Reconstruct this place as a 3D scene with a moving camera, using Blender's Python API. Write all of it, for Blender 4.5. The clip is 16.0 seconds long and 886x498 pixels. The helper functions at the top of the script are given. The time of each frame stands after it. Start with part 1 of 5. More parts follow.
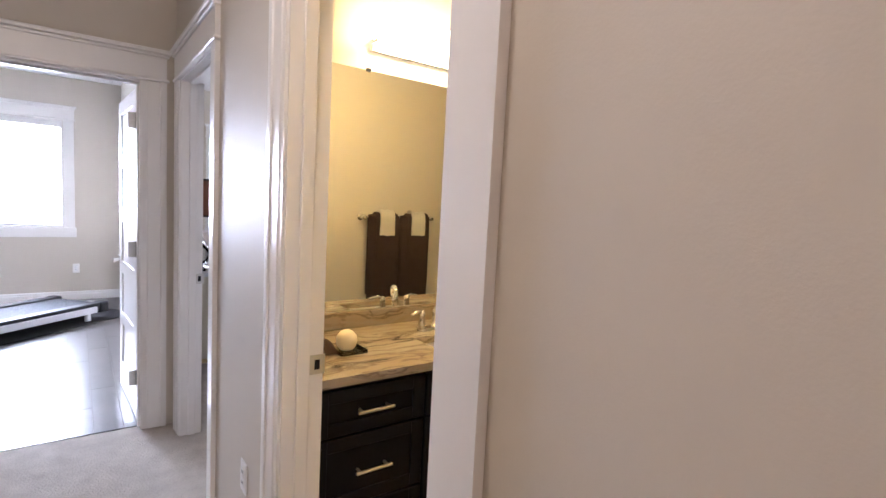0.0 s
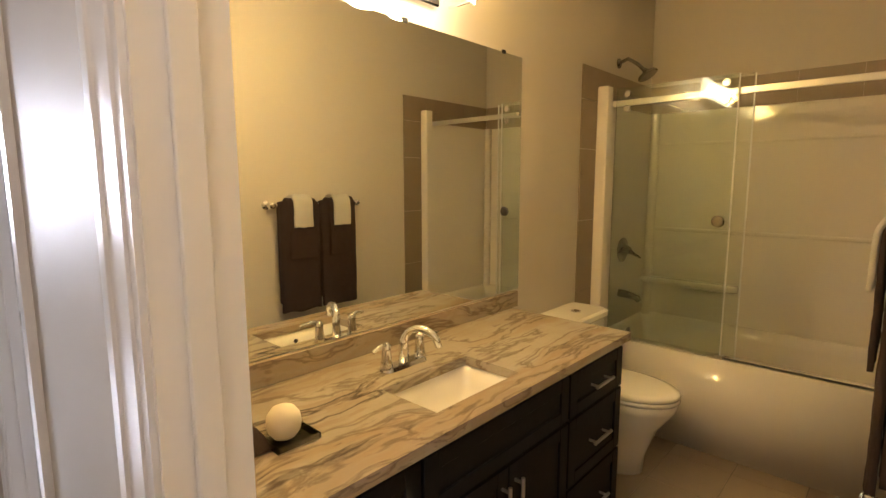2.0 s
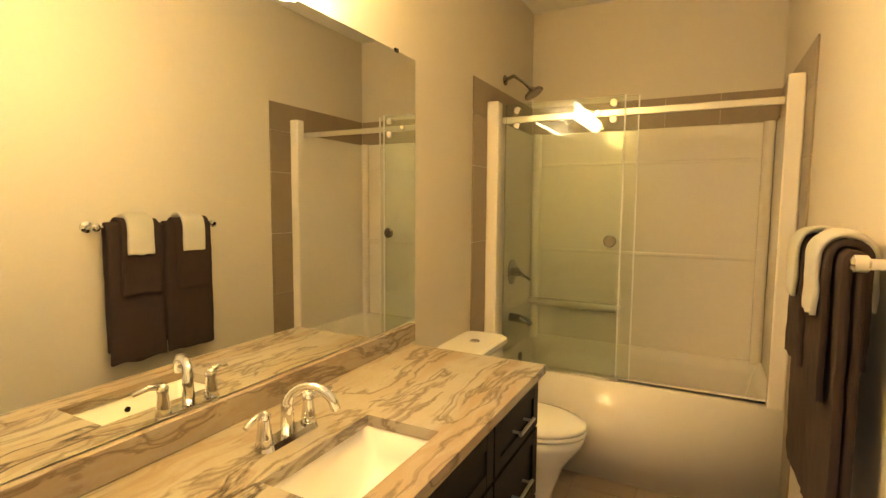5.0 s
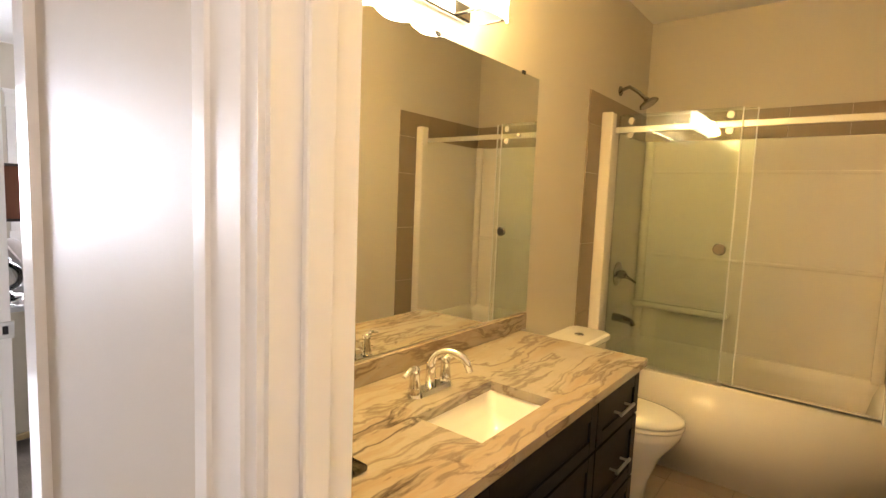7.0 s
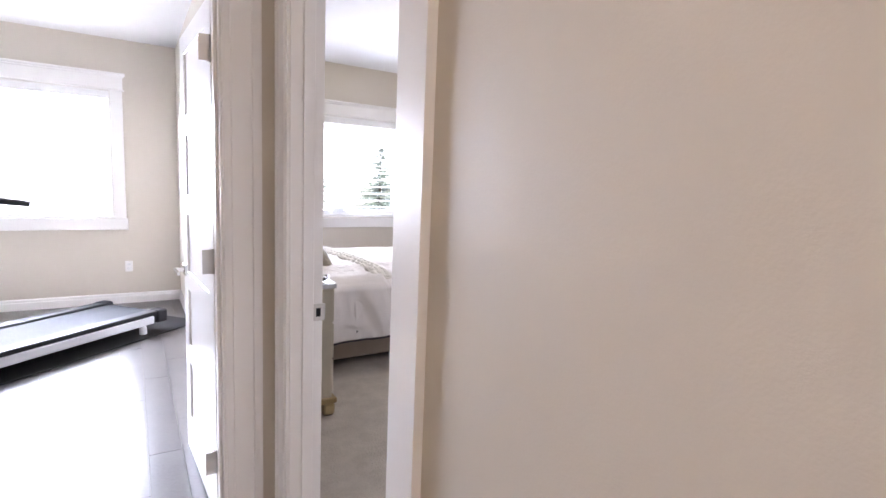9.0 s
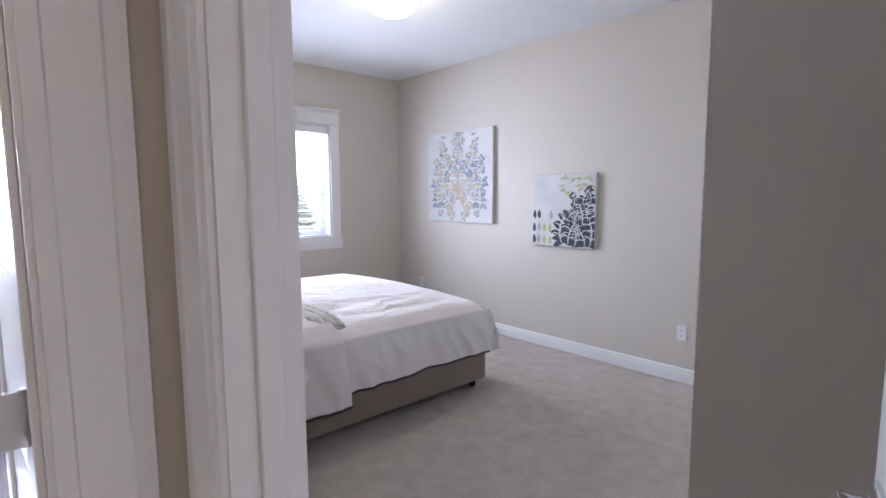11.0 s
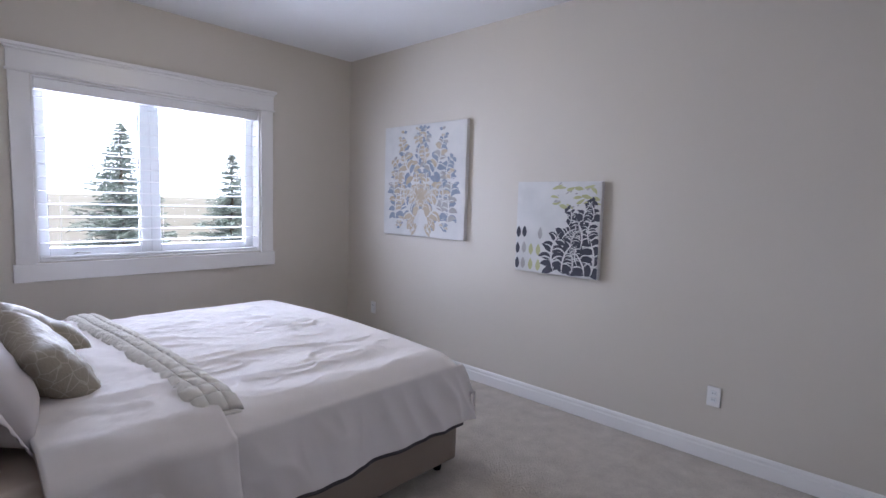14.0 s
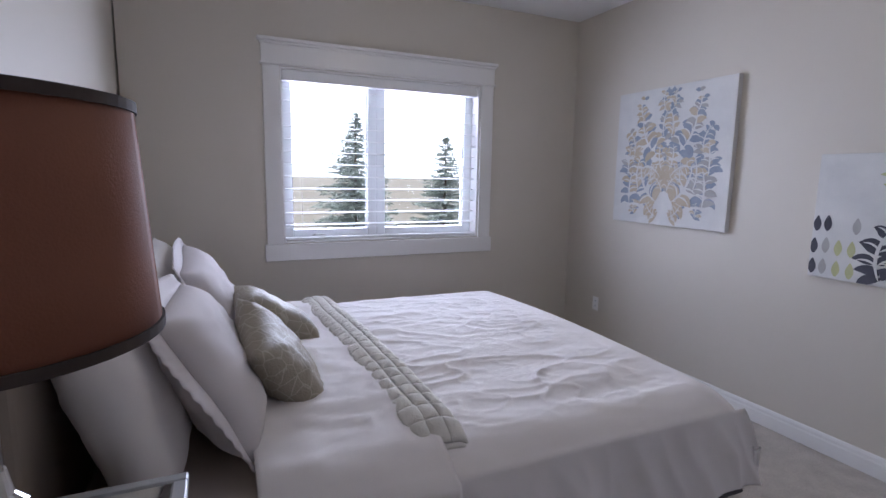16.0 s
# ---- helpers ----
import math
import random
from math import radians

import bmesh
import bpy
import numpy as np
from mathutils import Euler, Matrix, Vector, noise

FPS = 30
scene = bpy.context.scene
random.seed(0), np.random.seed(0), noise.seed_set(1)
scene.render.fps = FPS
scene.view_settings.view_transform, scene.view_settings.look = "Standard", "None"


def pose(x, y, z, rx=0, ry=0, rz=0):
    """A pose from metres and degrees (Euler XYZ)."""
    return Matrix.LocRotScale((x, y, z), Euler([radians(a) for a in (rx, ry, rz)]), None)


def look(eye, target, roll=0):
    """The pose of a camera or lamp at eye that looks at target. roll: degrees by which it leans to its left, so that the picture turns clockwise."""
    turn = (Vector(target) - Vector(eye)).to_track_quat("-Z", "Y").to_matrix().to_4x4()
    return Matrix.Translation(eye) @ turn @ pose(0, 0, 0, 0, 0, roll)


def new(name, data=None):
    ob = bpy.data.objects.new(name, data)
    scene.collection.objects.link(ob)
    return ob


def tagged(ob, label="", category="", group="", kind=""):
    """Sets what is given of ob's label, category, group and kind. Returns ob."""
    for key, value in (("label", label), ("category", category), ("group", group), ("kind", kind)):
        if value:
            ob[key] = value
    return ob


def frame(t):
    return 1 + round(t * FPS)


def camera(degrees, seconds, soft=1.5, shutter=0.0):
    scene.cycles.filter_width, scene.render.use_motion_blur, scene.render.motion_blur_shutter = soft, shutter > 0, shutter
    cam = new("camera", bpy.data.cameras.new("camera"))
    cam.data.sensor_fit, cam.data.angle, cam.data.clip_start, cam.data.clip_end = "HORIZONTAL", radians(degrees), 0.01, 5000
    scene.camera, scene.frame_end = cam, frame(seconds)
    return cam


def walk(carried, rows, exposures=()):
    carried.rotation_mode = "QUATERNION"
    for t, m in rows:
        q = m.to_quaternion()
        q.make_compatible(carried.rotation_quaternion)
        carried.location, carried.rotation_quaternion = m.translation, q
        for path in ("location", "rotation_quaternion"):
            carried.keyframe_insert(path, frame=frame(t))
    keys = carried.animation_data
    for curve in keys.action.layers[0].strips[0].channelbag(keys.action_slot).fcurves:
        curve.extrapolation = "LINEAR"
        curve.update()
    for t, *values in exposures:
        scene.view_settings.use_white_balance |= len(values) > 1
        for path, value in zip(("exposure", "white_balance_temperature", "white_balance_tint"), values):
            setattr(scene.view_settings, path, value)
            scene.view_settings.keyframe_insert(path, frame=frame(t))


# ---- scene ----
cam = camera(82.7, 16.0)
PATH = [
    (0, (-0.119, 0.088, 1.426), (1.057, 1.696, 1.253), 2.9),
    (0.5, (-0.069, 0.304, 1.427), (1.184, 1.852, 1.243), 2.7),
    (1, (0.028, 0.49, 1.421), (1.371, 1.958, 1.22), 1.5),
    (1.5, (0.099, 0.625, 1.442), (1.471, 2.06, 1.205), 0.1),
    (2, (0.154, 0.811, 1.444), (1.614, 2.152, 1.179), -0.1),
    (2.5, (0.195, 0.958, 1.434), (1.786, 2.145, 1.187), 0.6),
    (3, (0.279, 1.044, 1.421), (1.95, 2.121, 1.197), 0.6),
    (3.2, (0.305, 1.066, 1.428), (1.996, 2.111, 1.209), 0.5),
    (3.5, (0.336, 1.083, 1.437), (2.057, 2.079, 1.222), 0.2),
    (3.7, (0.361, 1.1, 1.428), (2.122, 2.028, 1.229), 0.1),
    (5.8, (0.315, 1.093, 1.415), (2.082, 2.016, 1.251), 0.5),
    (6, (0.281, 1.082, 1.409), (2.023, 2.053, 1.251), 0.8),
    (6.5, (0.167, 1.036, 1.427), (1.847, 2.108, 1.256), 1.7),
    (7, (0.053, 1.019, 1.441), (1.614, 2.254, 1.246), 2.3),
    (7.5, (-0.061, 1.07, 1.458), (1.314, 2.504, 1.224), 2.5),
    (8, (-0.096, 1.209, 1.365), (1.115, 2.788, 1.155), 3.2),
    (8.3, (-0.104, 1.315, 1.372), (1.036, 2.942, 1.140), 2.7),
    (8.7, (-0.100, 1.460, 1.375), (0.945, 3.150, 1.132), 2.4),
    (10.8, (0.126, 2.491, 1.414), (1.397, 4.019, 1.191), -0.3),
    (11, (0.142, 2.587, 1.417), (1.474, 4.064, 1.205), -0.3),
    (11.5, (0.198, 2.788, 1.394), (1.68, 4.119, 1.218), -0.7),
    (12, (0.337, 2.939, 1.383), (1.894, 4.186, 1.241), -0.8),
    (12.5, (0.44, 3.102, 1.42), (2.057, 4.271, 1.272), -0.4),
    (13, (0.529, 3.247, 1.44), (2.181, 4.363, 1.285), 0.9),
    (13.5, (0.669, 3.333, 1.441), (2.276, 4.513, 1.278), 1.7),
    (14, (0.833, 3.378, 1.432), (2.291, 4.735, 1.249), 1.7),
    (14.5, (0.832, 3.514, 1.466), (2.122, 5.024, 1.231), 0.8),
    (15, (0.889, 3.653, 1.443), (2.035, 5.272, 1.186), 1.1),
    (15.2, (0.869, 3.726, 1.441), (1.998, 5.356, 1.179), 1.4),
    (15.5, (0.917, 3.789, 1.438), (1.965, 5.47, 1.166), 1.7),
    (16, (0.996, 3.868, 1.45), (1.81, 5.673, 1.165), 1.0),
]
walk(cam, [(t, look(eye, target, roll)) for t, eye, target, roll in PATH],
     exposures=[(0.0, 1.15, 5750, 12), (1.0, 0.95, 6100, 12), (2.0, 0.98, 6400, 10), (3.0, 1.35, 6700, 9), (3.5, 1.45, 6800, 8), (6.0, 1.68, 6900, 8),
                (7.0, 1.65, 6500, 9), (7.5, 1.65, 6250, 10), (8.0, 1.75, 6150, 12), (8.7, 1.6, 6150, 12), (10.8, 1.0, 5650, 12), (12.0, 1.0, 5650, 12),
                (14.0, 0.45, 5650, 12), (16.0, 0.1, 5650, 13)])

# ---- daylight and lamps ----
world = bpy.data.worlds.new("sky")
scene.world = world
world.use_nodes = True
sky = world.node_tree.nodes.new("ShaderNodeTexSky")
sky.sky_type = "NISHITA"
sky.sun_disc = False
sky.sun_elevation = radians(38)
sky.sun_rotation = radians(200)
sky.air_density, sky.dust_density = 1.0, 4.0
world.node_tree.links.new(sky.outputs[0], world.node_tree.nodes["Background"].inputs[0])
world.node_tree.nodes["Background"].inputs[1].default_value = 0.15

sun = new("sun", bpy.data.lights.new("sun", "SUN"))
sun.data.energy, sun.data.angle, sun.data.color = 5.0, radians(12), (1.0, 0.96, 0.9)
sun.matrix_world = look((0, 0, 30), (6, 22, 0))


def area(name, eye, target, w, h, watts, colour):
    ob = new(name, bpy.data.lights.new(name, "AREA"))
    ob.data.shape, ob.data.size, ob.data.size_y = "RECTANGLE", w, h
    ob.data.energy, ob.data.color = watts, colour
    ob.matrix_world = look(eye, target)
    return ob


DAY = (0.84, 0.86, 1.0)
WARM = (1.0, 0.605, 0.165)
area("window_light_bedroom", (2.21, 7.80, 1.57), (2.21, 4.0, 1.2), 1.5, 1.15, 70, DAY)
area("window_light_gym", (-1.05, 8.10, 1.55), (-1.05, 4.0, 1.0), 1.5, 1.2, 380, DAY)


def bulb(name, place, watts, colour, radius=0.05):
    ob = new(name, bpy.data.lights.new(name, "POINT"))
    ob.data.energy, ob.data.color, ob.data.shadow_soft_size = watts, colour, radius
    ob.location = place
    return ob


for i in range(4):
    bulb("vanity_bulb", (1.0 + i * 0.19, 2.0, 2.14), 6.2, WARM, 0.05)
# two unseen lamps added to fill the hall; no fixture belongs to them
bulb("hall_fill_light", (-0.45, 1.0, 2.58), 9, (1.0, 0.82, 0.69), 0.14)
bulb("hall_fill_light", (-0.3, -1.0, 2.58), 6, (1.0, 0.68, 0.50), 0.14)
bulb("bedroom_bulb", (2.35, 5.55, 2.715), 2, (1.0, 0.8, 0.55), 0.12)


# ---- materials ----
def mat(name, base, rough=0.5, metal=0.0, vary=0.06, scale=6.0, bump=0.0, fine=120.0, coat=0.0, second=None):
    m = bpy.data.materials.new(name)
    m.use_nodes = True
    nt = m.node_tree
    b = nt.nodes["Principled BSDF"]
    b.inputs["Roughness"].default_value, b.inputs["Metallic"].default_value = rough, metal
    b.inputs["Coat Weight"].default_value = coat
    tc = nt.nodes.new("ShaderNodeTexCoord")
    n1 = nt.nodes.new("ShaderNodeTexNoise")
    n1.inputs["Scale"].default_value, n1.inputs["Detail"].default_value = scale, 6
    n2 = nt.nodes.new("ShaderNodeTexNoise")
    n2.inputs["Scale"].default_value, n2.inputs["Detail"].default_value = fine, 4
    for n in (n1, n2):
        nt.links.new(tc.outputs["Object"], n.inputs["Vector"])
    mix = nt.nodes.new("ShaderNodeMix")
    mix.data_type = "RGBA"
    lo = [c * (1 - vary) for c in base]
    hi = list(second) if second else [min(1, c * (1 + vary)) for c in base]
    mix.inputs["A"].default_value, mix.inputs["B"].default_value = (*lo, 1), (*hi, 1)
    add = nt.nodes.new("ShaderNodeMath")
    add.operation = "MULTIPLY_ADD"
    add.inputs[1].default_value = 0.35
    nt.links.new(n2.outputs["Fac"], add.inputs[0])
    half = nt.nodes.new("ShaderNodeMath")
    half.operation = "MULTIPLY"
    half.inputs[1].default_value = 0.65
    nt.links.new(n1.outputs["Fac"], half.inputs[0])
    nt.links.new(half.outputs[0], add.inputs[2])
    nt.links.new(add.outputs[0], mix.inputs["Factor"])
    nt.links.new(mix.outputs["Result"], b.inputs["Base Color"])
    if bump:
        bp = nt.nodes.new("ShaderNodeBump")
        bp.inputs["Strength"].default_value, bp.inputs["Distance"].default_value = bump, 0.01
        nt.links.new(n2.outputs["Fac"], bp.inputs["Height"])
        nt.links.new(bp.outputs[0], b.inputs["Normal"])
    return m


def glow(name, colour, strength):
    m = mat(name, colour, 0.3)
    b = m.node_tree.nodes["Principled BSDF"]
    b.inputs["Emission Color"].default_value = (*colour, 1)
    b.inputs["Emission Strength"].default_value = strength
    return m


def glass(name, colour, rough=0.0, alpha_mix=0.85):
    """Thin sheet: mostly clear, with a glossy face."""
    m = bpy.data.materials.new(name)
    m.use_nodes = True
    nt = m.node_tree
    out = nt.nodes["Material Output"]
    tr, gl, mx, fr = (nt.nodes.new("ShaderNode" + k) for k in ("BsdfTransparent", "BsdfGlossy", "MixShader", "Fresnel"))
    tr.inputs[0].default_value = (*colour, 1)
    gl.inputs["Roughness"].default_value = rough
    fr.inputs[0].default_value = 1.5
    nt.links.new(fr.outputs[0], mx.inputs[0])
    nt.links.new(tr.outputs[0], mx.inputs[1])
    nt.links.new(gl.outputs[0], mx.inputs[2])
    nt.links.new(mx.outputs[0], out.inputs[0])
    return m


def granite():
    """Pale cream stone with broad warm drifts and torn dark veins that run together along the slab."""
    m = mat("granite", (0.34, 0.295, 0.24), 0.12, vary=0.14, scale=9, fine=110, second=(0.46, 0.415, 0.355))
    nt = m.node_tree
    b = nt.nodes["Principled BSDF"]
    tc = nt.nodes["Texture Coordinate"]
    warp = nt.nodes.new("ShaderNodeTexNoise")
    warp.inputs["Scale"].default_value, warp.inputs["Detail"].default_value = 2.6, 3
    nt.links.new(tc.outputs["Object"], warp.inputs["Vector"])
    push = nt.nodes.new("ShaderNodeVectorMath")
    push.operation = "MULTIPLY_ADD"
    push.inputs[1].default_value = (0.17, 0.17, 0.17)
    nt.links.new(warp.outputs["Color"], push.inputs[0])
    nt.links.new(tc.outputs["Object"], push.inputs[2])
    mp = nt.nodes.new("ShaderNodeMapping")
    mp.inputs["Rotation"].default_value = (0, 0, radians(-24))
    mp.inputs["Scale"].default_value = (0.42, 2.9, 2.9)
    nt.links.new(push.outputs[0], mp.inputs["Vector"])
    base = b.inputs["Base Color"].links[0].from_socket
    # (scale, distortion, centre, half width, strength, colour)
    for scale, dist, mid, half, top, colour in ((1.5, 0.5, 0.58, 0.13, 0.9, (0.33, 0.25, 0.17)), (3.1, 0.4, 0.60, 0.05, 0.7, (0.30, 0.23, 0.18)),
                                                (1.7, 0.9, 0.50, 0.028, 0.75, (0.14, 0.10, 0.075)), (1.1, 0.6, 0.38, 0.03, 0.95, (0.045, 0.03, 0.025)),
                                                (5.5, 0.7, 0.66, 0.02, 0.6, (0.10, 0.075, 0.06)), (0.8, 0.5, 0.61, 0.014, 0.95, (0.04, 0.028, 0.025))):
        n = nt.nodes.new("ShaderNodeTexNoise")
        n.inputs["Scale"].default_value, n.inputs["Detail"].default_value = scale, 8
        n.inputs["Roughness"].default_value = 0.58
        n.inputs["Distortion"].default_value = dist
        nt.links.new(mp.outputs[0], n.inputs["Vector"])
        r = nt.nodes.new("ShaderNodeValToRGB")
        e = r.color_ramp.elements
        e[0].position, e[1].position = mid - half, mid + half
        e[0].color, e[1].color = (0, 0, 0, 1), (0, 0, 0, 1)
        e.new(mid).color = (top, top, top, 1)
        nt.links.new(n.outputs["Fac"], r.inputs[0])
        mx = nt.nodes.new("ShaderNodeMix")
        mx.data_type = "RGBA"
        mx.inputs["B"].default_value = (*colour, 1)
        nt.links.new(r.outputs[0], mx.inputs["Factor"])
        nt.links.new(base, mx.inputs["A"])
        base = mx.outputs["Result"]
    nt.links.new(base, b.inputs["Base Color"])
    return m


def woven(name, base, second, rough=0.9, scale=600.0):
    return mat(name, base, rough, vary=0.08, scale=3.0, bump=0.25, fine=scale, second=second)


PAINT = mat("wall_paint", (0.60, 0.555, 0.487), 0.55, vary=0.02, scale=1.5, bump=0.05, fine=260)
CEIL = mat("ceiling_paint", (0.80, 0.80, 0.80), 0.9, vary=0.03, scale=2, bump=0.25, fine=140)
TRIM = mat("trim_paint", (0.80, 0.79, 0.78), 0.28, vary=0.02, scale=3, bump=0.02, fine=80)
CARPET = mat("carpet_pile", (0.46, 0.41, 0.36), 0.98, vary=0.32, scale=9, bump=1.0, fine=110, second=(0.74, 0.68, 0.61))
LAMINATE = mat("dark_laminate", (0.045, 0.04, 0.04), 0.28, vary=0.35, scale=4, bump=0.05, fine=60, second=(0.12, 0.105, 0.1))
TILE = mat("floor_tile", (0.30, 0.24, 0.18), 0.4, vary=0.12, scale=5, bump=0.06, fine=60)
WALLTILE = mat("wall_tile", (0.27, 0.215, 0.16), 0.4, vary=0.1, scale=7, bump=0.05, fine=60)
GROUT = mat("grout", (0.2, 0.165, 0.13), 0.9, vary=0.1)
GRANITE = granite()
DARKWOOD = mat("espresso_wood", (0.009, 0.0085, 0.010), 0.42, vary=0.4, scale=3, bump=0.05, fine=50)
CERAMIC = mat("white_ceramic", (0.80, 0.78, 0.74), 0.08, vary=0.01, coat=0.3)
ACRYLIC = mat("white_acrylic", (0.78, 0.74, 0.68), 0.11, vary=0.02)
CHROME = mat("chrome", (0.75, 0.75, 0.76), 0.08, 1.0, vary=0.02)
NICKEL = mat("brushed_nickel", (0.58, 0.56, 0.53), 0.28, 1.0, vary=0.04)
# chrome copy whose base colour holds the dark reflections of the room
DARKREFLECT = mat("chrome_with_dark_reflections", (0.30, 0.29, 0.28), 0.12, 1.0, vary=0.05)
MIRROR = mat("silvered_mirror", (0.88, 0.90, 0.86), 0.0, 1.0, vary=0.0)
PANE = glass("clear_pane", (0.99, 0.99, 0.99))
SHOWER = glass("green_tinted_glass", (0.955, 0.98, 0.96))
CRYSTAL = glass("crystal_glass", (0.9, 0.9, 0.88), 0.02)
TOWEL = mat("brown_terry", (0.055, 0.030, 0.026), 0.98, vary=0.3, scale=20, bump=1.0, fine=420)
WHITETOWEL = mat("white_terry", (0.72, 0.69, 0.63), 0.98, vary=0.06, scale=20, bump=0.9, fine=420)
LINEN = woven("blush_white_cotton", (0.80, 0.755, 0.74), (0.86, 0.82, 0.81))
SHEET = woven("cream_sheet", (0.66, 0.56, 0.48), (0.72, 0.62, 0.54))
PIPING = mat("charcoal_piping", (0.06, 0.055, 0.06), 0.9)
FUR = mat("cream_plush", (0.82, 0.79, 0.73), 0.95, vary=0.06, scale=30, bump=0.8, fine=260)
TAUPE = woven("taupe_upholstery", (0.235, 0.19, 0.155), (0.29, 0.24, 0.2), scale=420)
SHAMLINEN = woven("lilac_white_sham", (0.66, 0.61, 0.61), (0.73, 0.69, 0.69))
BROCADE = mat("beige_brocade", (0.26, 0.225, 0.17), 0.55, vary=0.15, scale=14, bump=0.2, fine=90, second=(0.36, 0.32, 0.25))


def lattice(m, colour, scale):
    """Curling pale lines woven into a fabric."""
    nt = m.node_tree
    b = nt.nodes["Principled BSDF"]
    v = nt.nodes.new("ShaderNodeTexVoronoi")
    v.feature = "DISTANCE_TO_EDGE"
    v.inputs["Scale"].default_value = scale
    nt.links.new(nt.nodes["Texture Coordinate"].outputs["Object"], v.inputs["Vector"])
    r = nt.nodes.new("ShaderNodeValToRGB")
    e = r.color_ramp.elements
    e[0].position, e[1].position = 0.02, 0.045
    e[0].color, e[1].color = (1, 1, 1, 1), (0, 0, 0, 1)
    nt.links.new(v.outputs["Distance"], r.inputs[0])
    mx = nt.nodes.new("ShaderNodeMix")
    mx.data_type = "RGBA"
    mx.inputs["B"].default_value = (*colour, 1)
    nt.links.new(r.outputs[0], mx.inputs["Factor"])
    nt.links.new(b.inputs["Base Color"].links[0].from_socket, mx.inputs["A"])
    nt.links.new(mx.outputs["Result"], b.inputs["Base Color"])


lattice(BROCADE, (0.40, 0.36, 0.29), 19)
SHADE = mat("rust_silk_shade", (0.24, 0.088, 0.05), 0.75, vary=0.14, scale=9, bump=0.12, fine=300)
SHADERIM = mat("dark_brown_binding", (0.05, 0.035, 0.03), 0.8)
CHAMPAGNE = mat("champagne_lacquer", (0.52, 0.47, 0.37), 0.35, 0.15, vary=0.08, scale=6, bump=0.04)
GOLDFOOT = mat("aged_gold_leaf", (0.42, 0.32, 0.17), 0.4, 0.6, vary=0.2, scale=12)
BLACK = mat("black_plastic", (0.015, 0.015, 0.017), 0.45, vary=0.2)
BELT = mat("treadmill_belt", (0.022, 0.023, 0.027), 0.7, vary=0.2, scale=20, bump=0.3, fine=300)
for m_ in (BELT, BLACK, DARKWOOD):
    m_.node_tree.nodes["Principled BSDF"].inputs["Specular IOR Level"].default_value = 0.15
SILVER = mat("silver_paint", (0.55, 0.56, 0.58), 0.35, 0.3, vary=0.04)
VINYL = mat("white_vinyl", (0.78, 0.79, 0.80), 0.35, vary=0.02)
SLAT = mat("white_blind_slat", (0.82, 0.82, 0.82), 0.5, vary=0.02)
CANVAS = mat("canvas_white", (0.50, 0.51, 0.52), 0.85, vary=0.12, scale=6, bump=0.25, fine=200, second=(0.82, 0.80, 0.77))
BLUEGREY = mat("paint_blue_grey", (0.13, 0.18, 0.28), 0.8, vary=0.3, scale=9, second=(0.42, 0.46, 0.54))
TAN = mat("paint_tan", (0.40, 0.29, 0.17), 0.8, vary=0.15, scale=8, second=(0.62, 0.56, 0.46))
INK = mat("paint_ink_blue", (0.03, 0.03, 0.045), 0.8, vary=0.4, scale=14, second=(0.10, 0.10, 0.13))
OLIVE = mat("paint_olive", (0.40, 0.41, 0.14), 0.8, vary=0.25, scale=9, second=(0.60, 0.60, 0.38))
SMOKE = mat("paint_smoke", (0.30, 0.27, 0.25), 0.8, vary=0.3, scale=9, second=(0.55, 0.54, 0.54))
WAX = mat("ivory_wax", (0.80, 0.74, 0.62), 0.5, vary=0.05)
# needles paler than foliage: the veiling glare of the window is in the colour
NEEDLE = mat("spruce_needle", (0.24, 0.30, 0.27), 0.8, vary=0.3, scale=2, second=(0.36, 0.42, 0.39))
BARK = mat("bark", (0.09, 0.07, 0.05), 0.9, vary=0.3)
FIELD = mat("dry_field", (0.22, 0.19, 0.145), 0.95, vary=0.3, scale=0.12, fine=2.0, second=(0.36, 0.325, 0.25))
LAMPGLASS = glow("lit_opal_glass", (1.0, 0.86, 0.62), 7.0)
DOMEGLASS = glow("lit_dome_glass", (1.0, 0.85, 0.60), 7.0)


# ---- mesh helpers ----
def mesh(name, bm, material, smooth=False):
    bmesh.ops.recalc_face_normals(bm, faces=bm.faces[:])
    me = bpy.data.meshes.new(name)
    bm.to_mesh(me)
    bm.free()
    if smooth:
        for p in me.polygons:
            p.use_smooth = True
    me.materials.append(material)
    return me


def thing(name, place, label="", category="", group="", kind=""):
    ob = new(name)
    ob.location = place
    ob.empty_display_size = 0.1
    ob.matrix_basis = Matrix.Translation(place)
    return tagged(ob, label, category, group, kind)


def part(name, bm, material, parent, label="", smooth=False):
    ob = new(name, mesh(name, bm, material, smooth))
    ob.parent = parent
    if parent.type == "EMPTY":
        ob.matrix_parent_inverse = parent.matrix_basis.inverted()
    return tagged(ob, label)


def solid(name, bm, material, label="", category="", group="", kind="", smooth=False):
    return tagged(new(name, mesh(name, bm, material, smooth)), label, category, group, kind)


def box(x0, x1, y0, y1, z0, z1, bevel=0.0, seg=1, bm=None):
    b = bmesh.new()
    vs = [b.verts.new((x, y, z)) for x in (x0, x1) for y in (y0, y1) for z in (z0, z1)]
    for f in ((0, 1, 3, 2), (4, 6, 7, 5), (0, 4, 5, 1), (2, 3, 7, 6), (0, 2, 6, 4), (1, 5, 7, 3)):
        b.faces.new([vs[i] for i in f])
    if bevel:
        bmesh.ops.bevel(b, geom=b.edges[:], offset=bevel, segments=seg, affect="EDGES", profile=0.5)
    return merge(bm, b) if bm else b


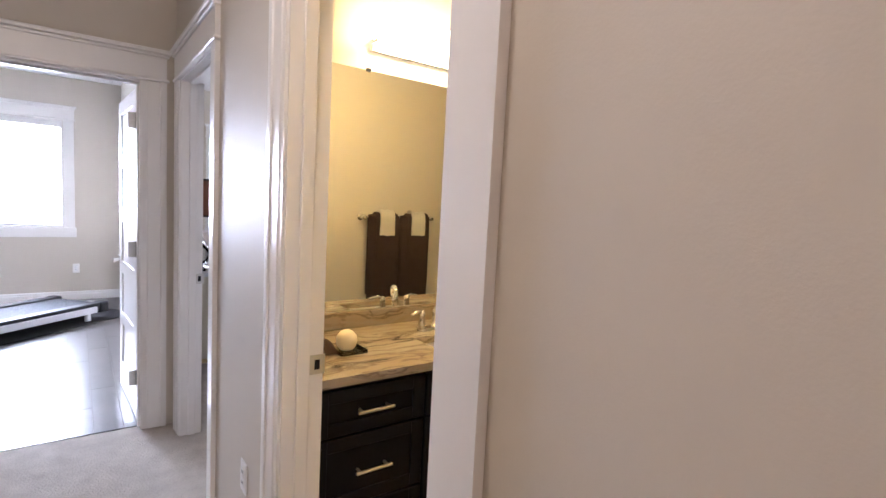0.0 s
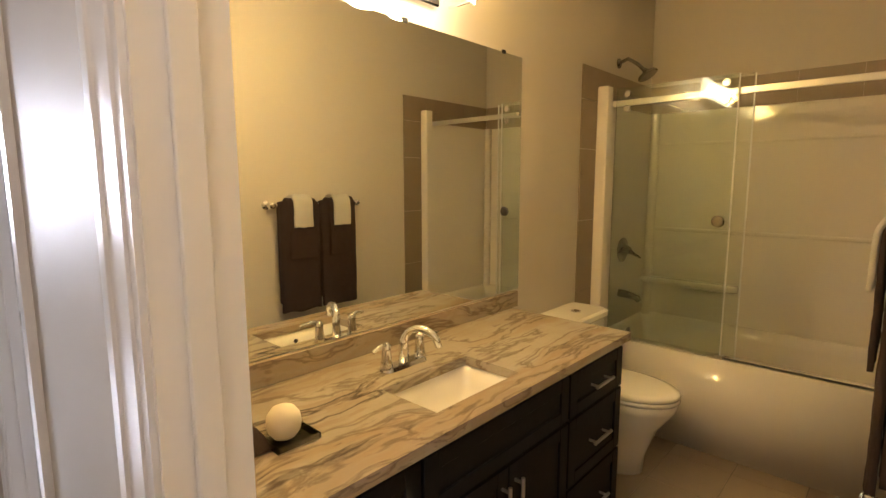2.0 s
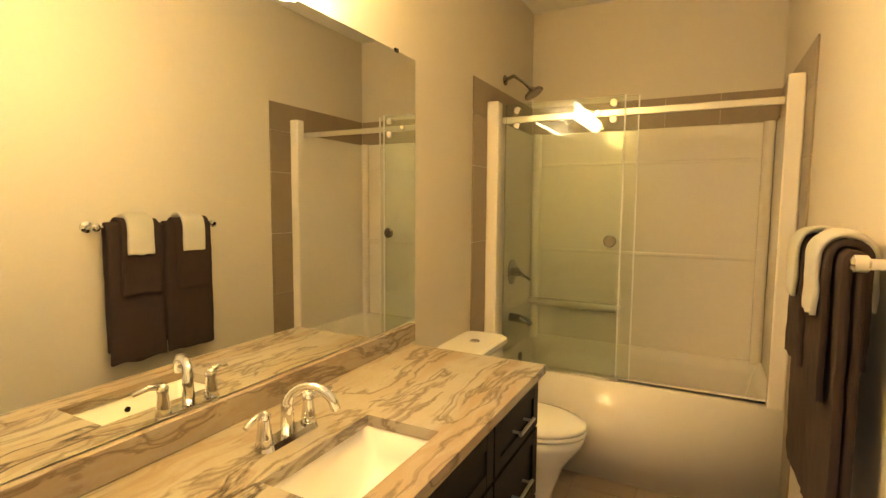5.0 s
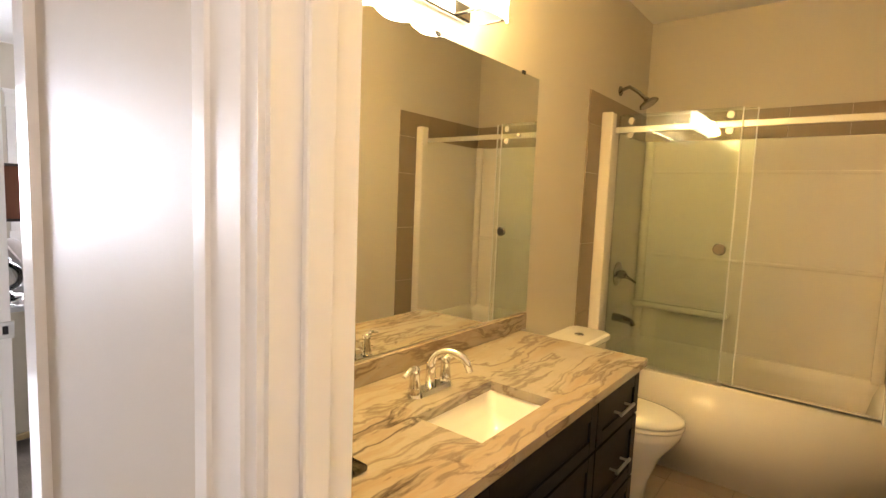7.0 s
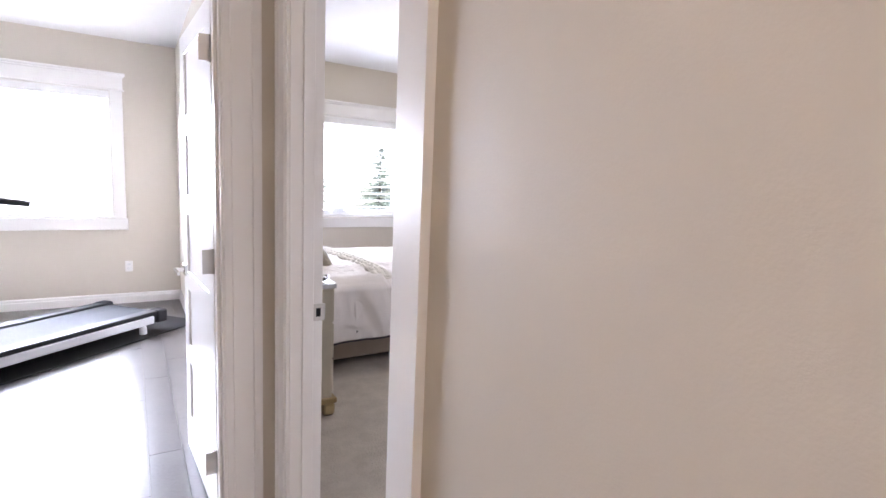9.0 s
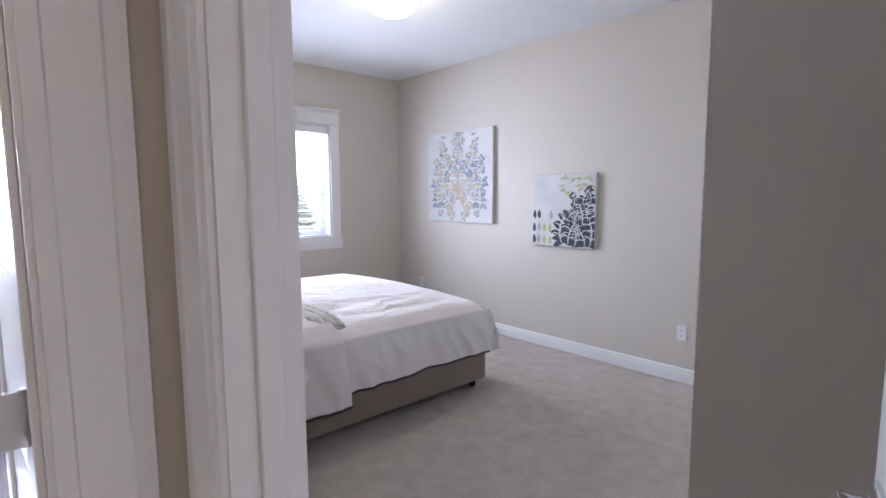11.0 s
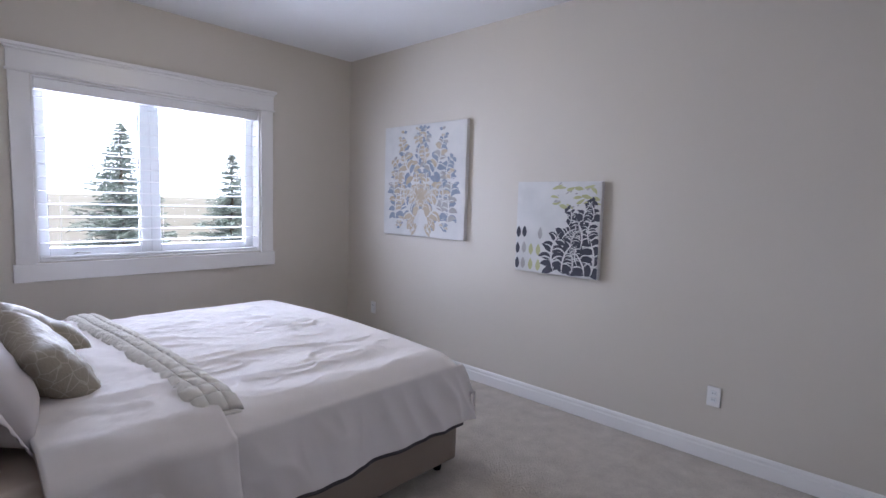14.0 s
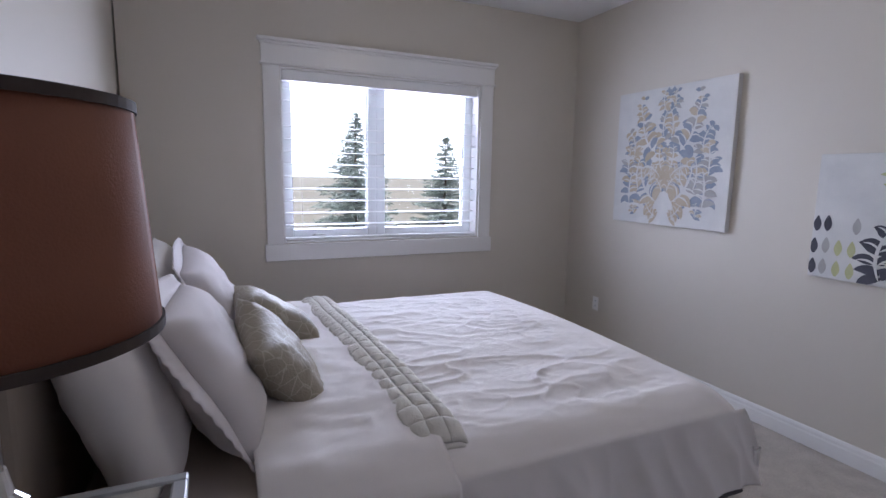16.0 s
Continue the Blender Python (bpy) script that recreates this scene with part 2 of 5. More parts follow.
def merge(a, b):
    tmp = bpy.data.meshes.new("tmp")
    b.to_mesh(tmp)
    b.free()
    a.from_mesh(tmp)
    bpy.data.meshes.remove(tmp)
    return a


def boxes(*rows, bevel=0.0):
    bm = bmesh.new()
    for r in rows:
        box(*r, bevel=bevel, bm=bm)
    return bm


def prism(profile, a, b, up=(0, 0, 1)):
    """Extrudes a closed profile of (out, up) pairs from a to b; out is to the left of the run."""
    bm = bmesh.new()
    a, b, up = Vector(a), Vector(b), Vector(up)
    out = up.cross((b - a).normalized())
    ra = [bm.verts.new(a + out * o + up * u) for o, u in profile]
    rb = [bm.verts.new(b + out * o + up * u) for o, u in profile]
    n = len(profile)
    for i in range(n):
        bm.faces.new((ra[i], ra[(i + 1) % n], rb[(i + 1) % n], rb[i]))
    bm.faces.new(ra)
    bm.faces.new(rb[::-1])
    return bm


def lathe(profile, place, n=24, bm=None, axis="z"):
    """Turns (radius, height) pairs about an axis through place."""
    b = bmesh.new()
    rings = []
    for r, h in profile:
        ring = []
        for i in range(n):
            a = 2 * math.pi * i / n
            c, s = r * math.cos(a), r * math.sin(a)
            p = {"z": (c, s, h), "y": (c, h, s), "x": (h, c, s)}[axis]
            ring.append(b.verts.new(Vector(place) + Vector(p)))
        rings.append(ring)
    for r0, r1 in zip(rings, rings[1:]):
        for i in range(n):
            b.faces.new((r0[i], r0[(i + 1) % n], r1[(i + 1) % n], r1[i]))
    b.faces.new(rings[0][::-1])
    b.faces.new(rings[-1])
    return merge(bm, b) if bm else b


def tube(points, radius, n=10, bm=None):
    b = bmesh.new()
    pts = [Vector(p) for p in points]
    rings = []
    side = None
    for i, p in enumerate(pts):
        d = (pts[min(i + 1, len(pts) - 1)] - pts[max(i - 1, 0)]).normalized()
        if side is None:
            side = d.orthogonal().normalized()
        side = (side - d * side.dot(d)).normalized()
        other = d.cross(side)
        r = radius[i] if isinstance(radius, (list, tuple)) else radius
        rings.append([b.verts.new(p + side * (r * math.cos(a)) + other * (r * math.sin(a))) for a in (2 * math.pi * k / n for k in range(n))])
    for r0, r1 in zip(rings, rings[1:]):
        for i in range(n):
            b.faces.new((r0[i], r0[(i + 1) % n], r1[(i + 1) % n], r1[i]))
    b.faces.new(rings[0][::-1])
    b.faces.new(rings[-1])
    return merge(bm, b) if bm else b


def sheet(fn, nu, nv, thick=0.0):
    """A grid over u, v in 0..1, given thickness along its normals."""
    bm = bmesh.new()
    g = [[bm.verts.new(fn(i / nu, j / nv)) for j in range(nv + 1)] for i in range(nu + 1)]
    for i in range(nu):
        for j in range(nv):
            bm.faces.new((g[i][j], g[i + 1][j], g[i + 1][j + 1], g[i][j + 1]))
    if thick:
        bmesh.ops.recalc_face_normals(bm, faces=bm.faces[:])
        bmesh.ops.solidify(bm, geom=bm.faces[:], thickness=thick)
    return bm


def wob(x, y, z=0.0, s=1.0):
    return noise.noise(Vector((x * s, y * s, z * s)))


# ---- the plan: hall, bathroom, bedroom, exercise room ----
HX, RX = 0.36, 0.48          # hall face and room face of the long wall
MY, BY = 2.19, 2.31          # mirror wall, bedroom face behind it
RB = 0.468                   # bedroom face of the long wall
NEAR = 0.73                  # towel wall
TUBX, BACK = 3.03, 3.80      # tub front, tub back wall
PX, WY = 3.95, 7.61          # picture wall, bedroom window wall
ENDY = 3.47                  # end wall of the hall
GY = 7.90                    # exercise room window wall
HB, HL = 2.72, 2.80          # ceilings
CLX, CLY = 1.80, 3.215        # closet corner
DOORH = 2.055


def wall(name, *rows, label="painted beige wall"):
    return solid(name, boxes(*rows), PAINT, label, "wall", kind="structure")


TOP = 2.95
wall("wall_hall", (HX, RX, -2.5, 0.73, 0, TOP), (HX, RX, 1.515, 2.46, 0, TOP), (HX, RB, 3.275, GY, 0, TOP),
     (HX, RX, 0.73, 1.515, DOORH, TOP), (HX, RB, 2.46, 3.275, DOORH, TOP))
wall("wall_hall_end", (0.195, HX, ENDY, ENDY + 0.12, 0, TOP), (-2.6, -0.60, ENDY, ENDY + 0.12, 0, TOP), (-0.60, 0.195, ENDY, ENDY + 0.12, DOORH, TOP))
wall("wall_hall_left", (-1.02, -0.90, -2.5, ENDY, 0, TOP))
wall("wall_hall_back", (-1.02, HX, -2.62, -2.5, 0, TOP))
wall("wall_mirror", (RX, BACK + 0.12, MY, BY, 0, TOP))
wall("wall_towel", (RX, BACK + 0.12, NEAR - 0.12, NEAR, 0, TOP))
wall("wall_tub", (BACK, BACK + 0.12, NEAR, MY, 0, TOP))
wall("wall_picture", (PX, PX + 0.12, BY, WY, 0, TOP))
WX0, WX1, WZ0, WZ1 = 1.43, 2.99, 0.955, 2.18
wall("wall_window", (RX, WX0, WY, WY + 0.2, 0, TOP), (WX1, PX + 0.12, WY, WY + 0.2, 0, TOP), (WX0, WX1, WY, WY + 0.2, 0, WZ0), (WX0, WX1, WY, WY + 0.2, WZ1, TOP))
wall("wall_closet_side", (CLX, CLX + 0.11, BY, CLY, 0, TOP))
wall("wall_closet_front", (CLX + 0.11, 2.0, CLY - 0.11, CLY, 0, TOP), (3.56, PX, CLY - 0.11, CLY, 0, TOP), (2.0, 3.56, CLY - 0.11, CLY, DOORH, TOP))
GX0, GX1, GZ0, GZ1 = -1.84, -0.25, 0.92, 2.22
wall("wall_gym_window", (-2.6, GX0, GY, GY + 0.2, 0, TOP), (GX1, RX, GY, GY + 0.2, 0, TOP), (GX0, GX1, GY, GY + 0.2, 0, GZ0), (GX0, GX1, GY, GY + 0.2, GZ1, TOP))
wall("wall_gym_left", (-2.72, -2.6, ENDY, GY + 0.2, 0, TOP))

solid("ceiling_hall", box(-1.02, RX, -2.62, ENDY + 0.05, HB, HB + 0.1), CEIL, "white textured ceiling", "ceiling", kind="structure")
solid("ceiling_bath", box(RX - 0.05, BACK + 0.1, NEAR - 0.1, MY + 0.05, HB, HB + 0.1), CEIL, "white textured ceiling", "ceiling", kind="structure")
solid("ceiling_bedroom", box(RX - 0.05, PX + 0.1, BY - 0.05, WY + 0.1, HL, HL + 0.1), CEIL, "white textured ceiling", "ceiling", kind="structure")
solid("ceiling_gym", box(-2.7, RX - 0.06, ENDY + 0.06, GY + 0.1, HB + 0.02, HB + 0.12), CEIL, "white textured ceiling", "ceiling", kind="structure")
# unseen slab added above the ceilings to stop light leaking in
solid("light_seal_slab", box(-2.8, 4.2, -2.7, 8.2, 2.96, 3.1), CEIL, "unseen slab over the rooms that keeps sky light out", "roof", kind="structure")


def pile(x0, x1, y0, y1, step):
    nx, ny = int((x1 - x0) / step), int((y1 - y0) / step)
    return sheet(lambda u, v: (x0 + (x1 - x0) * u, y0 + (y1 - y0) * v,
                               0.004 * wob(u * (x1 - x0), v * (y1 - y0), 0, 28) + 0.003 * wob(u * (x1 - x0), v * (y1 - y0), 7, 60) - 0.004), nx, ny)


solid("floor_carpet_bedroom", pile(RX - 0.06, PX, BY, WY, 0.025), CARPET, "beige looped cut-pile carpet", "carpet", kind="structure", smooth=True)
solid("floor_carpet_hall", pile(-0.9, HX + 0.061, -2.5, ENDY + 0.06, 0.025), CARPET, "beige cut-pile carpet in the hall", "carpet", kind="structure", smooth=True)
solid("subfloor", box(-2.72, PX + 0.12, -2.62, GY + 0.2, -0.25, -0.02), GROUT, "plain subfloor under the rooms", "floor", kind="structure")


# ---- trim ----
BASE = [(0, 0), (0.016, 0), (0.016, 0.072), (0.012, 0.08), (0.012, 0.096), (0.007, 0.106), (0, 0.11)]


def baseboard(name, *runs):
    bm = bmesh.new()
    for a, b in runs:
        merge(bm, prism(BASE, (*a, 0), (*b, 0)))
    return solid(name, bm, TRIM, "white stepped baseboard moulding", "baseboard", kind="structure")


baseboard("baseboard_bedroom", ((PX, CLY), (PX, WY)), ((PX, WY), (RX, WY)), ((RB, WY), (RB, 3.41)), ((CLX, CLY), (CLX, BY)), ((CLX, BY), (RX, BY)),
          ((PX, CLY), (3.68, CLY)))
baseboard("baseboard_hall", ((HX, 1.64), (HX, 2.33)), ((HX, -2.5), (HX, 0.60)), ((-0.9, ENDY), (-0.9, -2.5)), ((-0.73, ENDY), (-0.9, ENDY)))
baseboard("baseboard_gym", ((HX, ENDY + 0.12), (HX, GY)), ((HX, GY), (-2.6, GY)), ((-2.6, GY), (-2.6, ENDY + 0.12)))
baseboard("baseboard_bath", ((BACK - 0.8, NEAR), (1.3, NEAR)))

CAS = [(0, 0), (0.0, 0.011), (0.024, 0.011), (0.027, 0.015), (0.092, 0.015), (0.096, 0.02), (0.125, 0.02), (0.125, 0)]


def local(bm, origin, xa, na):
    """Lays local (along, out, up) into the world: xa is along, na is out of the wall."""
    xa, na = Vector(xa), Vector(na)
    m = Matrix((xa, na, (0, 0, 1))).transposed().to_4x4()
    m.translation = origin
    bmesh.ops.transform(bm, matrix=m, verts=bm.verts[:])
    return bm


def upright(profile, x, z0, z1, flip=False):
    bm = bmesh.new()
    s = -1 if flip else 1
    lo = [bm.verts.new((x + s * a, o, z0)) for a, o in profile]
    hi = [bm.verts.new((x + s * a, o, z1)) for a, o in profile]
    n = len(profile)
    for i in range(n):
        bm.faces.new((lo[i], lo[(i + 1) % n], hi[(i + 1) % n], hi[i]))
    bm.faces.new(lo)
    bm.faces.new(hi)
    return bm


def head_trim(x0, x1, z):
    """Craftsman head: bead, frieze and projecting cap."""
    bm = box(x0 - 0.012, x1 + 0.012, 0, 0.028, z, z + 0.016, 0.004)
    box(x0, x1, 0, 0.02, z + 0.017, z + 0.135, bm=bm)
    box(x0 - 0.012, x1 + 0.012, 0, 0.03, z + 0.136, z + 0.152, 0.003, bm=bm)
    return box(x0 - 0.024, x1 + 0.024, 0, 0.042, z + 0.153, z + 0.178, 0.005, bm=bm)


def casing(parent, origin, xa, na, w, h, narrow=False):
    e = 0.06 if narrow else 0.125
    for flip in (False, True):
        x = -0.006 if flip else w + 0.006
        prof = [(min(a, e), o) for a, o in CAS]
        part("casing", local(upright(prof, x, 0, h, flip), origin, xa, na), TRIM, parent)
    part("head_casing", local(head_trim(-0.006 - e, w + 0.006 + e, h + 0.002), origin, xa, na), TRIM, parent)


def jambs(parent, origin, xa, na, w, h, depth, stop):
    """Liner inside an opening; na points out of the opening on the side of the origin."""
    rows = ((0, 0.018, -depth, 0, 0, h), (w - 0.018, w, -depth, 0, 0, h), (0.018, w - 0.018, -depth, 0, h - 0.018, h))
    for r in rows:
        part("jamb", local(box(*r), origin, xa, na), TRIM, parent)
    s0, s1 = stop
    stops = ((0.018, 0.03, s0, s1, 0, h - 0.018), (w - 0.03, w - 0.018, s0, s1, 0, h - 0.018), (0.03, w - 0.03, s0, s1, h - 0.03, h - 0.018))
    for r in stops:
        part("door_stop", local(box(*r, bevel=0.002), origin, xa, na), TRIM, parent)


def lever(parent, m, both=True):
    """Square rosette and straight lever; m maps local (along door, out, up)."""
    for s in ((1, -1) if both else (1,)):
        bm = box(-0.028, 0.028, 0, s * 0.01, -0.028, 0.028, 0.002)
        lathe([(0.011, 0.008 * s), (0.011, 0.05 * s)], (0, 0, 0), 12, bm, "y")
        box(-0.115, 0.012, s * 0.042, s * 0.056, -0.009, 0.009, 0.004, 2, bm=bm)
        off = Matrix.Translation((0, 0.0 if s > 0 else -0.036, 0))
        bmesh.ops.transform(bm, matrix=m @ off, verts=bm.verts[:])
        part("lever_handle", bm, CHROME, parent, "chrome lever handle")


def door_leaf(parent, m, w=0.74, h=2.02, panels=5, handle=True, hinges=True):
    """Panelled leaf: local x from the hinge to the latch, y through its thickness 0..-0.036, z up."""
    leaf = box(0, w, -0.026, -0.010, 0.012, h)
    gap, rail = (h - 0.2 - 0.09 * (panels + 1)) / panels, 0.09
    for y0, y1 in ((-0.0105, 0.0), (-0.036, -0.0255)):
        box(0, 0.11, y0, y1, 0.012, h, 0.002, bm=leaf)
        box(w - 0.11, w, y0, y1, 0.012, h, 0.002, bm=leaf)
        z = 0.012
        for i in range(panels + 1):
            hh = rail + (0.1 if i == 0 else 0)
            box(0.11, w - 0.11, y0 + 0.0004, y1 - 0.0004, z, min(h, z + hh), 0.002, bm=leaf)
            z += hh + (h - 0.012 - rail * (panels + 1) - 0.1) / panels
    bmesh.ops.transform(leaf, matrix=m, verts=leaf.verts[:])
    lf = part("door_leaf", leaf, TRIM, parent, "white panelled door leaf")
    if handle:
        lever(lf, m @ Matrix.Translation((w - 0.06, 0, 0.93)))
    if hinges:
        for z in (0.28, 1.07, 1.83):
            bm = box(-0.004, 0.0, -0.034, 0.0, z - 0.045, z + 0.045, 0.001)
            lathe([(0.007, z - 0.047), (0.007, z + 0.047)], (-0.004, 0.006, 0), 10, bm)
            box(-0.012, -0.008, 0.006, 0.04, z - 0.045, z + 0.045, bm=bm)
            bmesh.ops.transform(bm, matrix=m, verts=bm.verts[:])
            part("hinge", bm, NICKEL, lf, "brushed nickel butt hinge")
    return lf


def strike(parent, x, y, s):
    bm = box(x - 0.03, x + 0.025, y, y + s * 0.003, 0.90, 0.96, 0.001)
    p = part("strike_plate", bm, NICKEL, parent, "nickel strike plate")
    part("latch_hole", box(x - 0.008, x + 0.008, y + s * 0.002, y + s * 0.004, 0.915, 0.945), BLACK, p)


# bathroom door: opening 0.73..1.515 in the long wall
d1 = thing("door_1", (HX, 1.12, 0), "white bathroom door standing open, with craftsman casing", "door", kind="structure")
jambs(d1, (HX - 0.002, 0.73, 0), (0, 1, 0), (-1, 0, 0), 0.785, DOORH, 0.124, (-0.078, -0.04))
casing(d1, (HX, 0.745, 0), (0, 1, 0), (-1, 0, 0), 0.755, DOORH - 0.01)
strike(d1, 0.462, 1.497, -1)
door_leaf(d1, pose(RX + 0.012, 0.752, 0, 0, 0, 1.5), 0.74)
# bedroom door
d2 = thing("door_2", (HX, 2.86, 0), "white bedroom door standing open, with craftsman casing", "door", kind="structure")
jambs(d2, (HX - 0.002, 2.46, 0), (0, 1, 0), (-1, 0, 0), 0.815, DOORH, 0.112, (-0.078, -0.04))
casing(d2, (HX, 2.475, 0), (0, 1, 0), (-1, 0, 0), 0.785, DOORH - 0.01)
casing(d2, (RB - 0.004, 3.272, 0), (0, -1, 0), (1, 0, 0), 0.815, DOORH - 0.01)
strike(d2, 0.455, 3.257, -1)
door_leaf(d2, pose(RB + 0.014, 2.482, 0, 0, 0, 16.5), 0.75)
# exercise room door
d3 = thing("door_3", (-0.2, ENDY, 0), "white exercise room door standing open into the room", "door", kind="structure")
jambs(d3, (-0.60, ENDY - 0.002, 0), (1, 0, 0), (0, -1, 0), 0.795, DOORH, 0.124, (-0.078, -0.04))
casing(d3, (-0.585, ENDY, 0), (1, 0, 0), (0, -1, 0), 0.765, DOORH - 0.01)
lf3 = door_leaf(d3, pose(0.168, ENDY + 0.135, 0, 0, 0, 93), 0.75)
# closet: a pair of doors
d4 = thing("door_4", (2.78, CLY, 0), "pair of white panelled closet doors, closed", "door", kind="structure")
jambs(d4, (3.56, CLY + 0.001, 0), (-1, 0, 0), (0, 1, 0), 1.56, DOORH, 0.112, (-0.085, -0.05))
casing(d4, (3.545, CLY, 0), (-1, 0, 0), (0, 1, 0), 1.53, DOORH - 0.01)
door_leaf(d4, pose(3.538, CLY - 0.004, 0) @ Matrix.Diagonal((-1, 1, 1, 1)), 0.755)
door_leaf(d4, pose(2.022, CLY - 0.004, 0), 0.755)
for x in (2.25, 3.3):
    part("ball_catch", boxes((x - 0.02, x + 0.02, CLY + 0.002, CLY + 0.05, 2.0, 2.012), (x - 0.02, x + 0.02, CLY + 0.045, CLY + 0.05, 1.985, 2.012), bevel=0.001), CHROME, d4, "chrome catch at the door head")


# ---- windows ----
def window(name, x0, x1, z0, z1, y, split, blind_drop, label):
    w = thing(name, ((x0 + x1) / 2, y, z0), label, "window", kind="structure")
    d = 0.2
    for r in ((x0, x0 + 0.012, y - 0.002, y + d, z0, z1), (x1 - 0.012, x1, y - 0.002, y + d, z0, z1),
              (x0 + 0.012, x1 - 0.012, y - 0.002, y + d, z1 - 0.012, z1)):
        part("window_liner", box(*r), TRIM, w)
    part("window_sill", box(x0 + 0.012, x1 - 0.012, y - 0.002, y + d, z0, z0 + 0.014, 0.003), TRIM, w)
    for xa, xb in ((x0 - 0.115, x0 - 0.004), (x1 + 0.004, x1 + 0.115)):
        part("casing", box(xa, xb, y - 0.02, y, z0 - 0.004, z1 + 0.002, 0.002), TRIM, w)
    part("apron_casing", box(x0 - 0.13, x1 + 0.13, y - 0.024, y, z0 - 0.125, z0 - 0.005, 0.003), TRIM, w)
    part("head_casing", local(head_trim(-(x1 + 0.12), -(x0 - 0.12), z1 + 0.003), (0, y, 0), (-1, 0, 0), (0, -1, 0)), TRIM, w)
    yf = y + 0.11
    xs = (x0 + 0.012, split, x1 - 0.012)
    for xa, xb in zip(xs, xs[1:]):
        fr = bmesh.new()
        for r in ((xa, xa + 0.07, yf, yf + 0.06, z0 + 0.014, z1 - 0.012), (xb - 0.07, xb, yf, yf + 0.06, z0 + 0.014, z1 - 0.012),
                  (xa + 0.07, xb - 0.07, yf + 0.001, yf + 0.059, z0 + 0.014, z0 + 0.085), (xa + 0.07, xb - 0.07, yf + 0.001, yf + 0.059, z1 - 0.09, z1 - 0.012)):
            box(*r, bevel=0.004, bm=fr)
        f = part("window_frame", fr, VINYL, w)
        pane = part("pane", box(xa + 0.068, xb - 0.068, yf + 0.03, yf + 0.036, z0 + 0.083, z1 - 0.088), PANE, f)
        pane.visible_shadow = False
        part("gasket", boxes((xa + 0.07, xa + 0.075, yf + 0.02, yf + 0.03, z0 + 0.085, z1 - 0.09), (xb - 0.075, xb - 0.07, yf + 0.02, yf + 0.03, z0 + 0.085, z1 - 0.09)), BLACK, f)
    cr = tube([(x0 + 0.22, yf - 0.01, z0 + 0.04), (x0 + 0.24, yf - 0.03, z0 + 0.05), (x0 + 0.31, yf - 0.03, z0 + 0.045)], 0.006, 8)
    part("crank_handle", cr, NICKEL, w, "small folding crank handle")
    return w


def blind(name, x0, x1, z0, z1, y, step, tilt, label):
    b = thing(name, ((x0 + x1) / 2, y, z1), label, "window blind")
    part("headrail", box(x0, x1, y - 0.03, y + 0.03, z1 - 0.085, z1 - 0.012, 0.004), SLAT, b)
    # shade above the headrail, put in as a solid black strip
    part("painted_shadow_strip", box(x0, x1, y - 0.02, y + 0.02, z1 - 0.011, z1 - 0.006), BLACK, b)
    n = int((z1 - 0.1 - z0 - 0.05) / step)
    for i in range(n):
        z = z1 - 0.13 - i * step
        bm = sheet(lambda u, v: (x0 + 0.004 + (x1 - x0 - 0.008) * u, y + (v - 0.5) * 0.05 * math.cos(tilt),
                                 z + (v - 0.5) * 0.05 * math.sin(tilt) + 0.003 * (1 - (2 * v - 1) ** 2)), 1, 4, 0.003)
        part("slat", bm, SLAT, b)
    part("bottom_rail", box(x0, x1, y - 0.026, y + 0.026, z0 + 0.016, z0 + 0.034, 0.003), SLAT, b)
    for x in (x0 + 0.12, (x0 + x1) / 2, x1 - 0.12):
        part("ladder_cord", box(x - 0.001, x + 0.001, y - 0.027, y - 0.025, z0 + 0.03, z1 - 0.08), SLAT, b)
    part("cord_clip", tube([(x1 - 0.06, y - 0.034, z1 - 0.1), (x1 - 0.06, y - 0.034, z1 - 0.24)], 0.003, 6), SLAT, b)
    return b


window("window_1", WX0, WX1, WZ0, WZ1, WY, 2.15, 0, "white vinyl slider window with craftsman casing")
blind("window_blind", WX0 + 0.016, WX1 - 0.016, WZ0 + 0.0, WZ1, WY + 0.05, 0.088, 0.13, "white horizontal slat blind, lowered with slats open")
window("window_2", GX0, GX1, GZ0, GZ1, GY, (GX0 + GX1) / 2, 0, "white vinyl window with craftsman casing")
blind("window_blind", GX0 + 0.016, GX1 - 0.016, GZ0, GZ1, GY + 0.05, 0.05, 0.55, "white slat blind, lowered and glowing with daylight")


# ---- outlets ----
def outlet(place, xa, na, label, category="outlet"):
    o = thing("wall_outlet", place, label, category)
    part("cover_plate", local(box(-0.036, 0.036, 0, 0.006, -0.058, 0.058, 0.003), place, xa, na), TRIM, o)
    for z in (-0.02, 0.02):
        s = part("socket", local(box(-0.017, 0.017, 0.0055, 0.0085, z - 0.014, z + 0.014, 0.002), place, xa, na), VINYL, o)
        part("slot", local(boxes((-0.007, -0.005, 0.008, 0.0092, z - 0.004, z + 0.006), (0.005, 0.007, 0.008, 0.0092, z - 0.004, z + 0.006)), place, xa, na), BLACK, s)


outlet((PX, 4.13, 0.375), (0, -1, 0), (-1, 0, 0), "white duplex wall outlet below the pictures")
outlet((PX, 7.19, 0.39), (0, -1, 0), (-1, 0, 0), "white duplex wall outlet near the room corner")
outlet((-0.13, GY, 0.40), (1, 0, 0), (0, -1, 0), "white duplex wall outlet beside the treadmill")
outlet((HX, 1.88, 0.42), (0, 1, 0), (-1, 0, 0), "white duplex wall outlet in the hall")


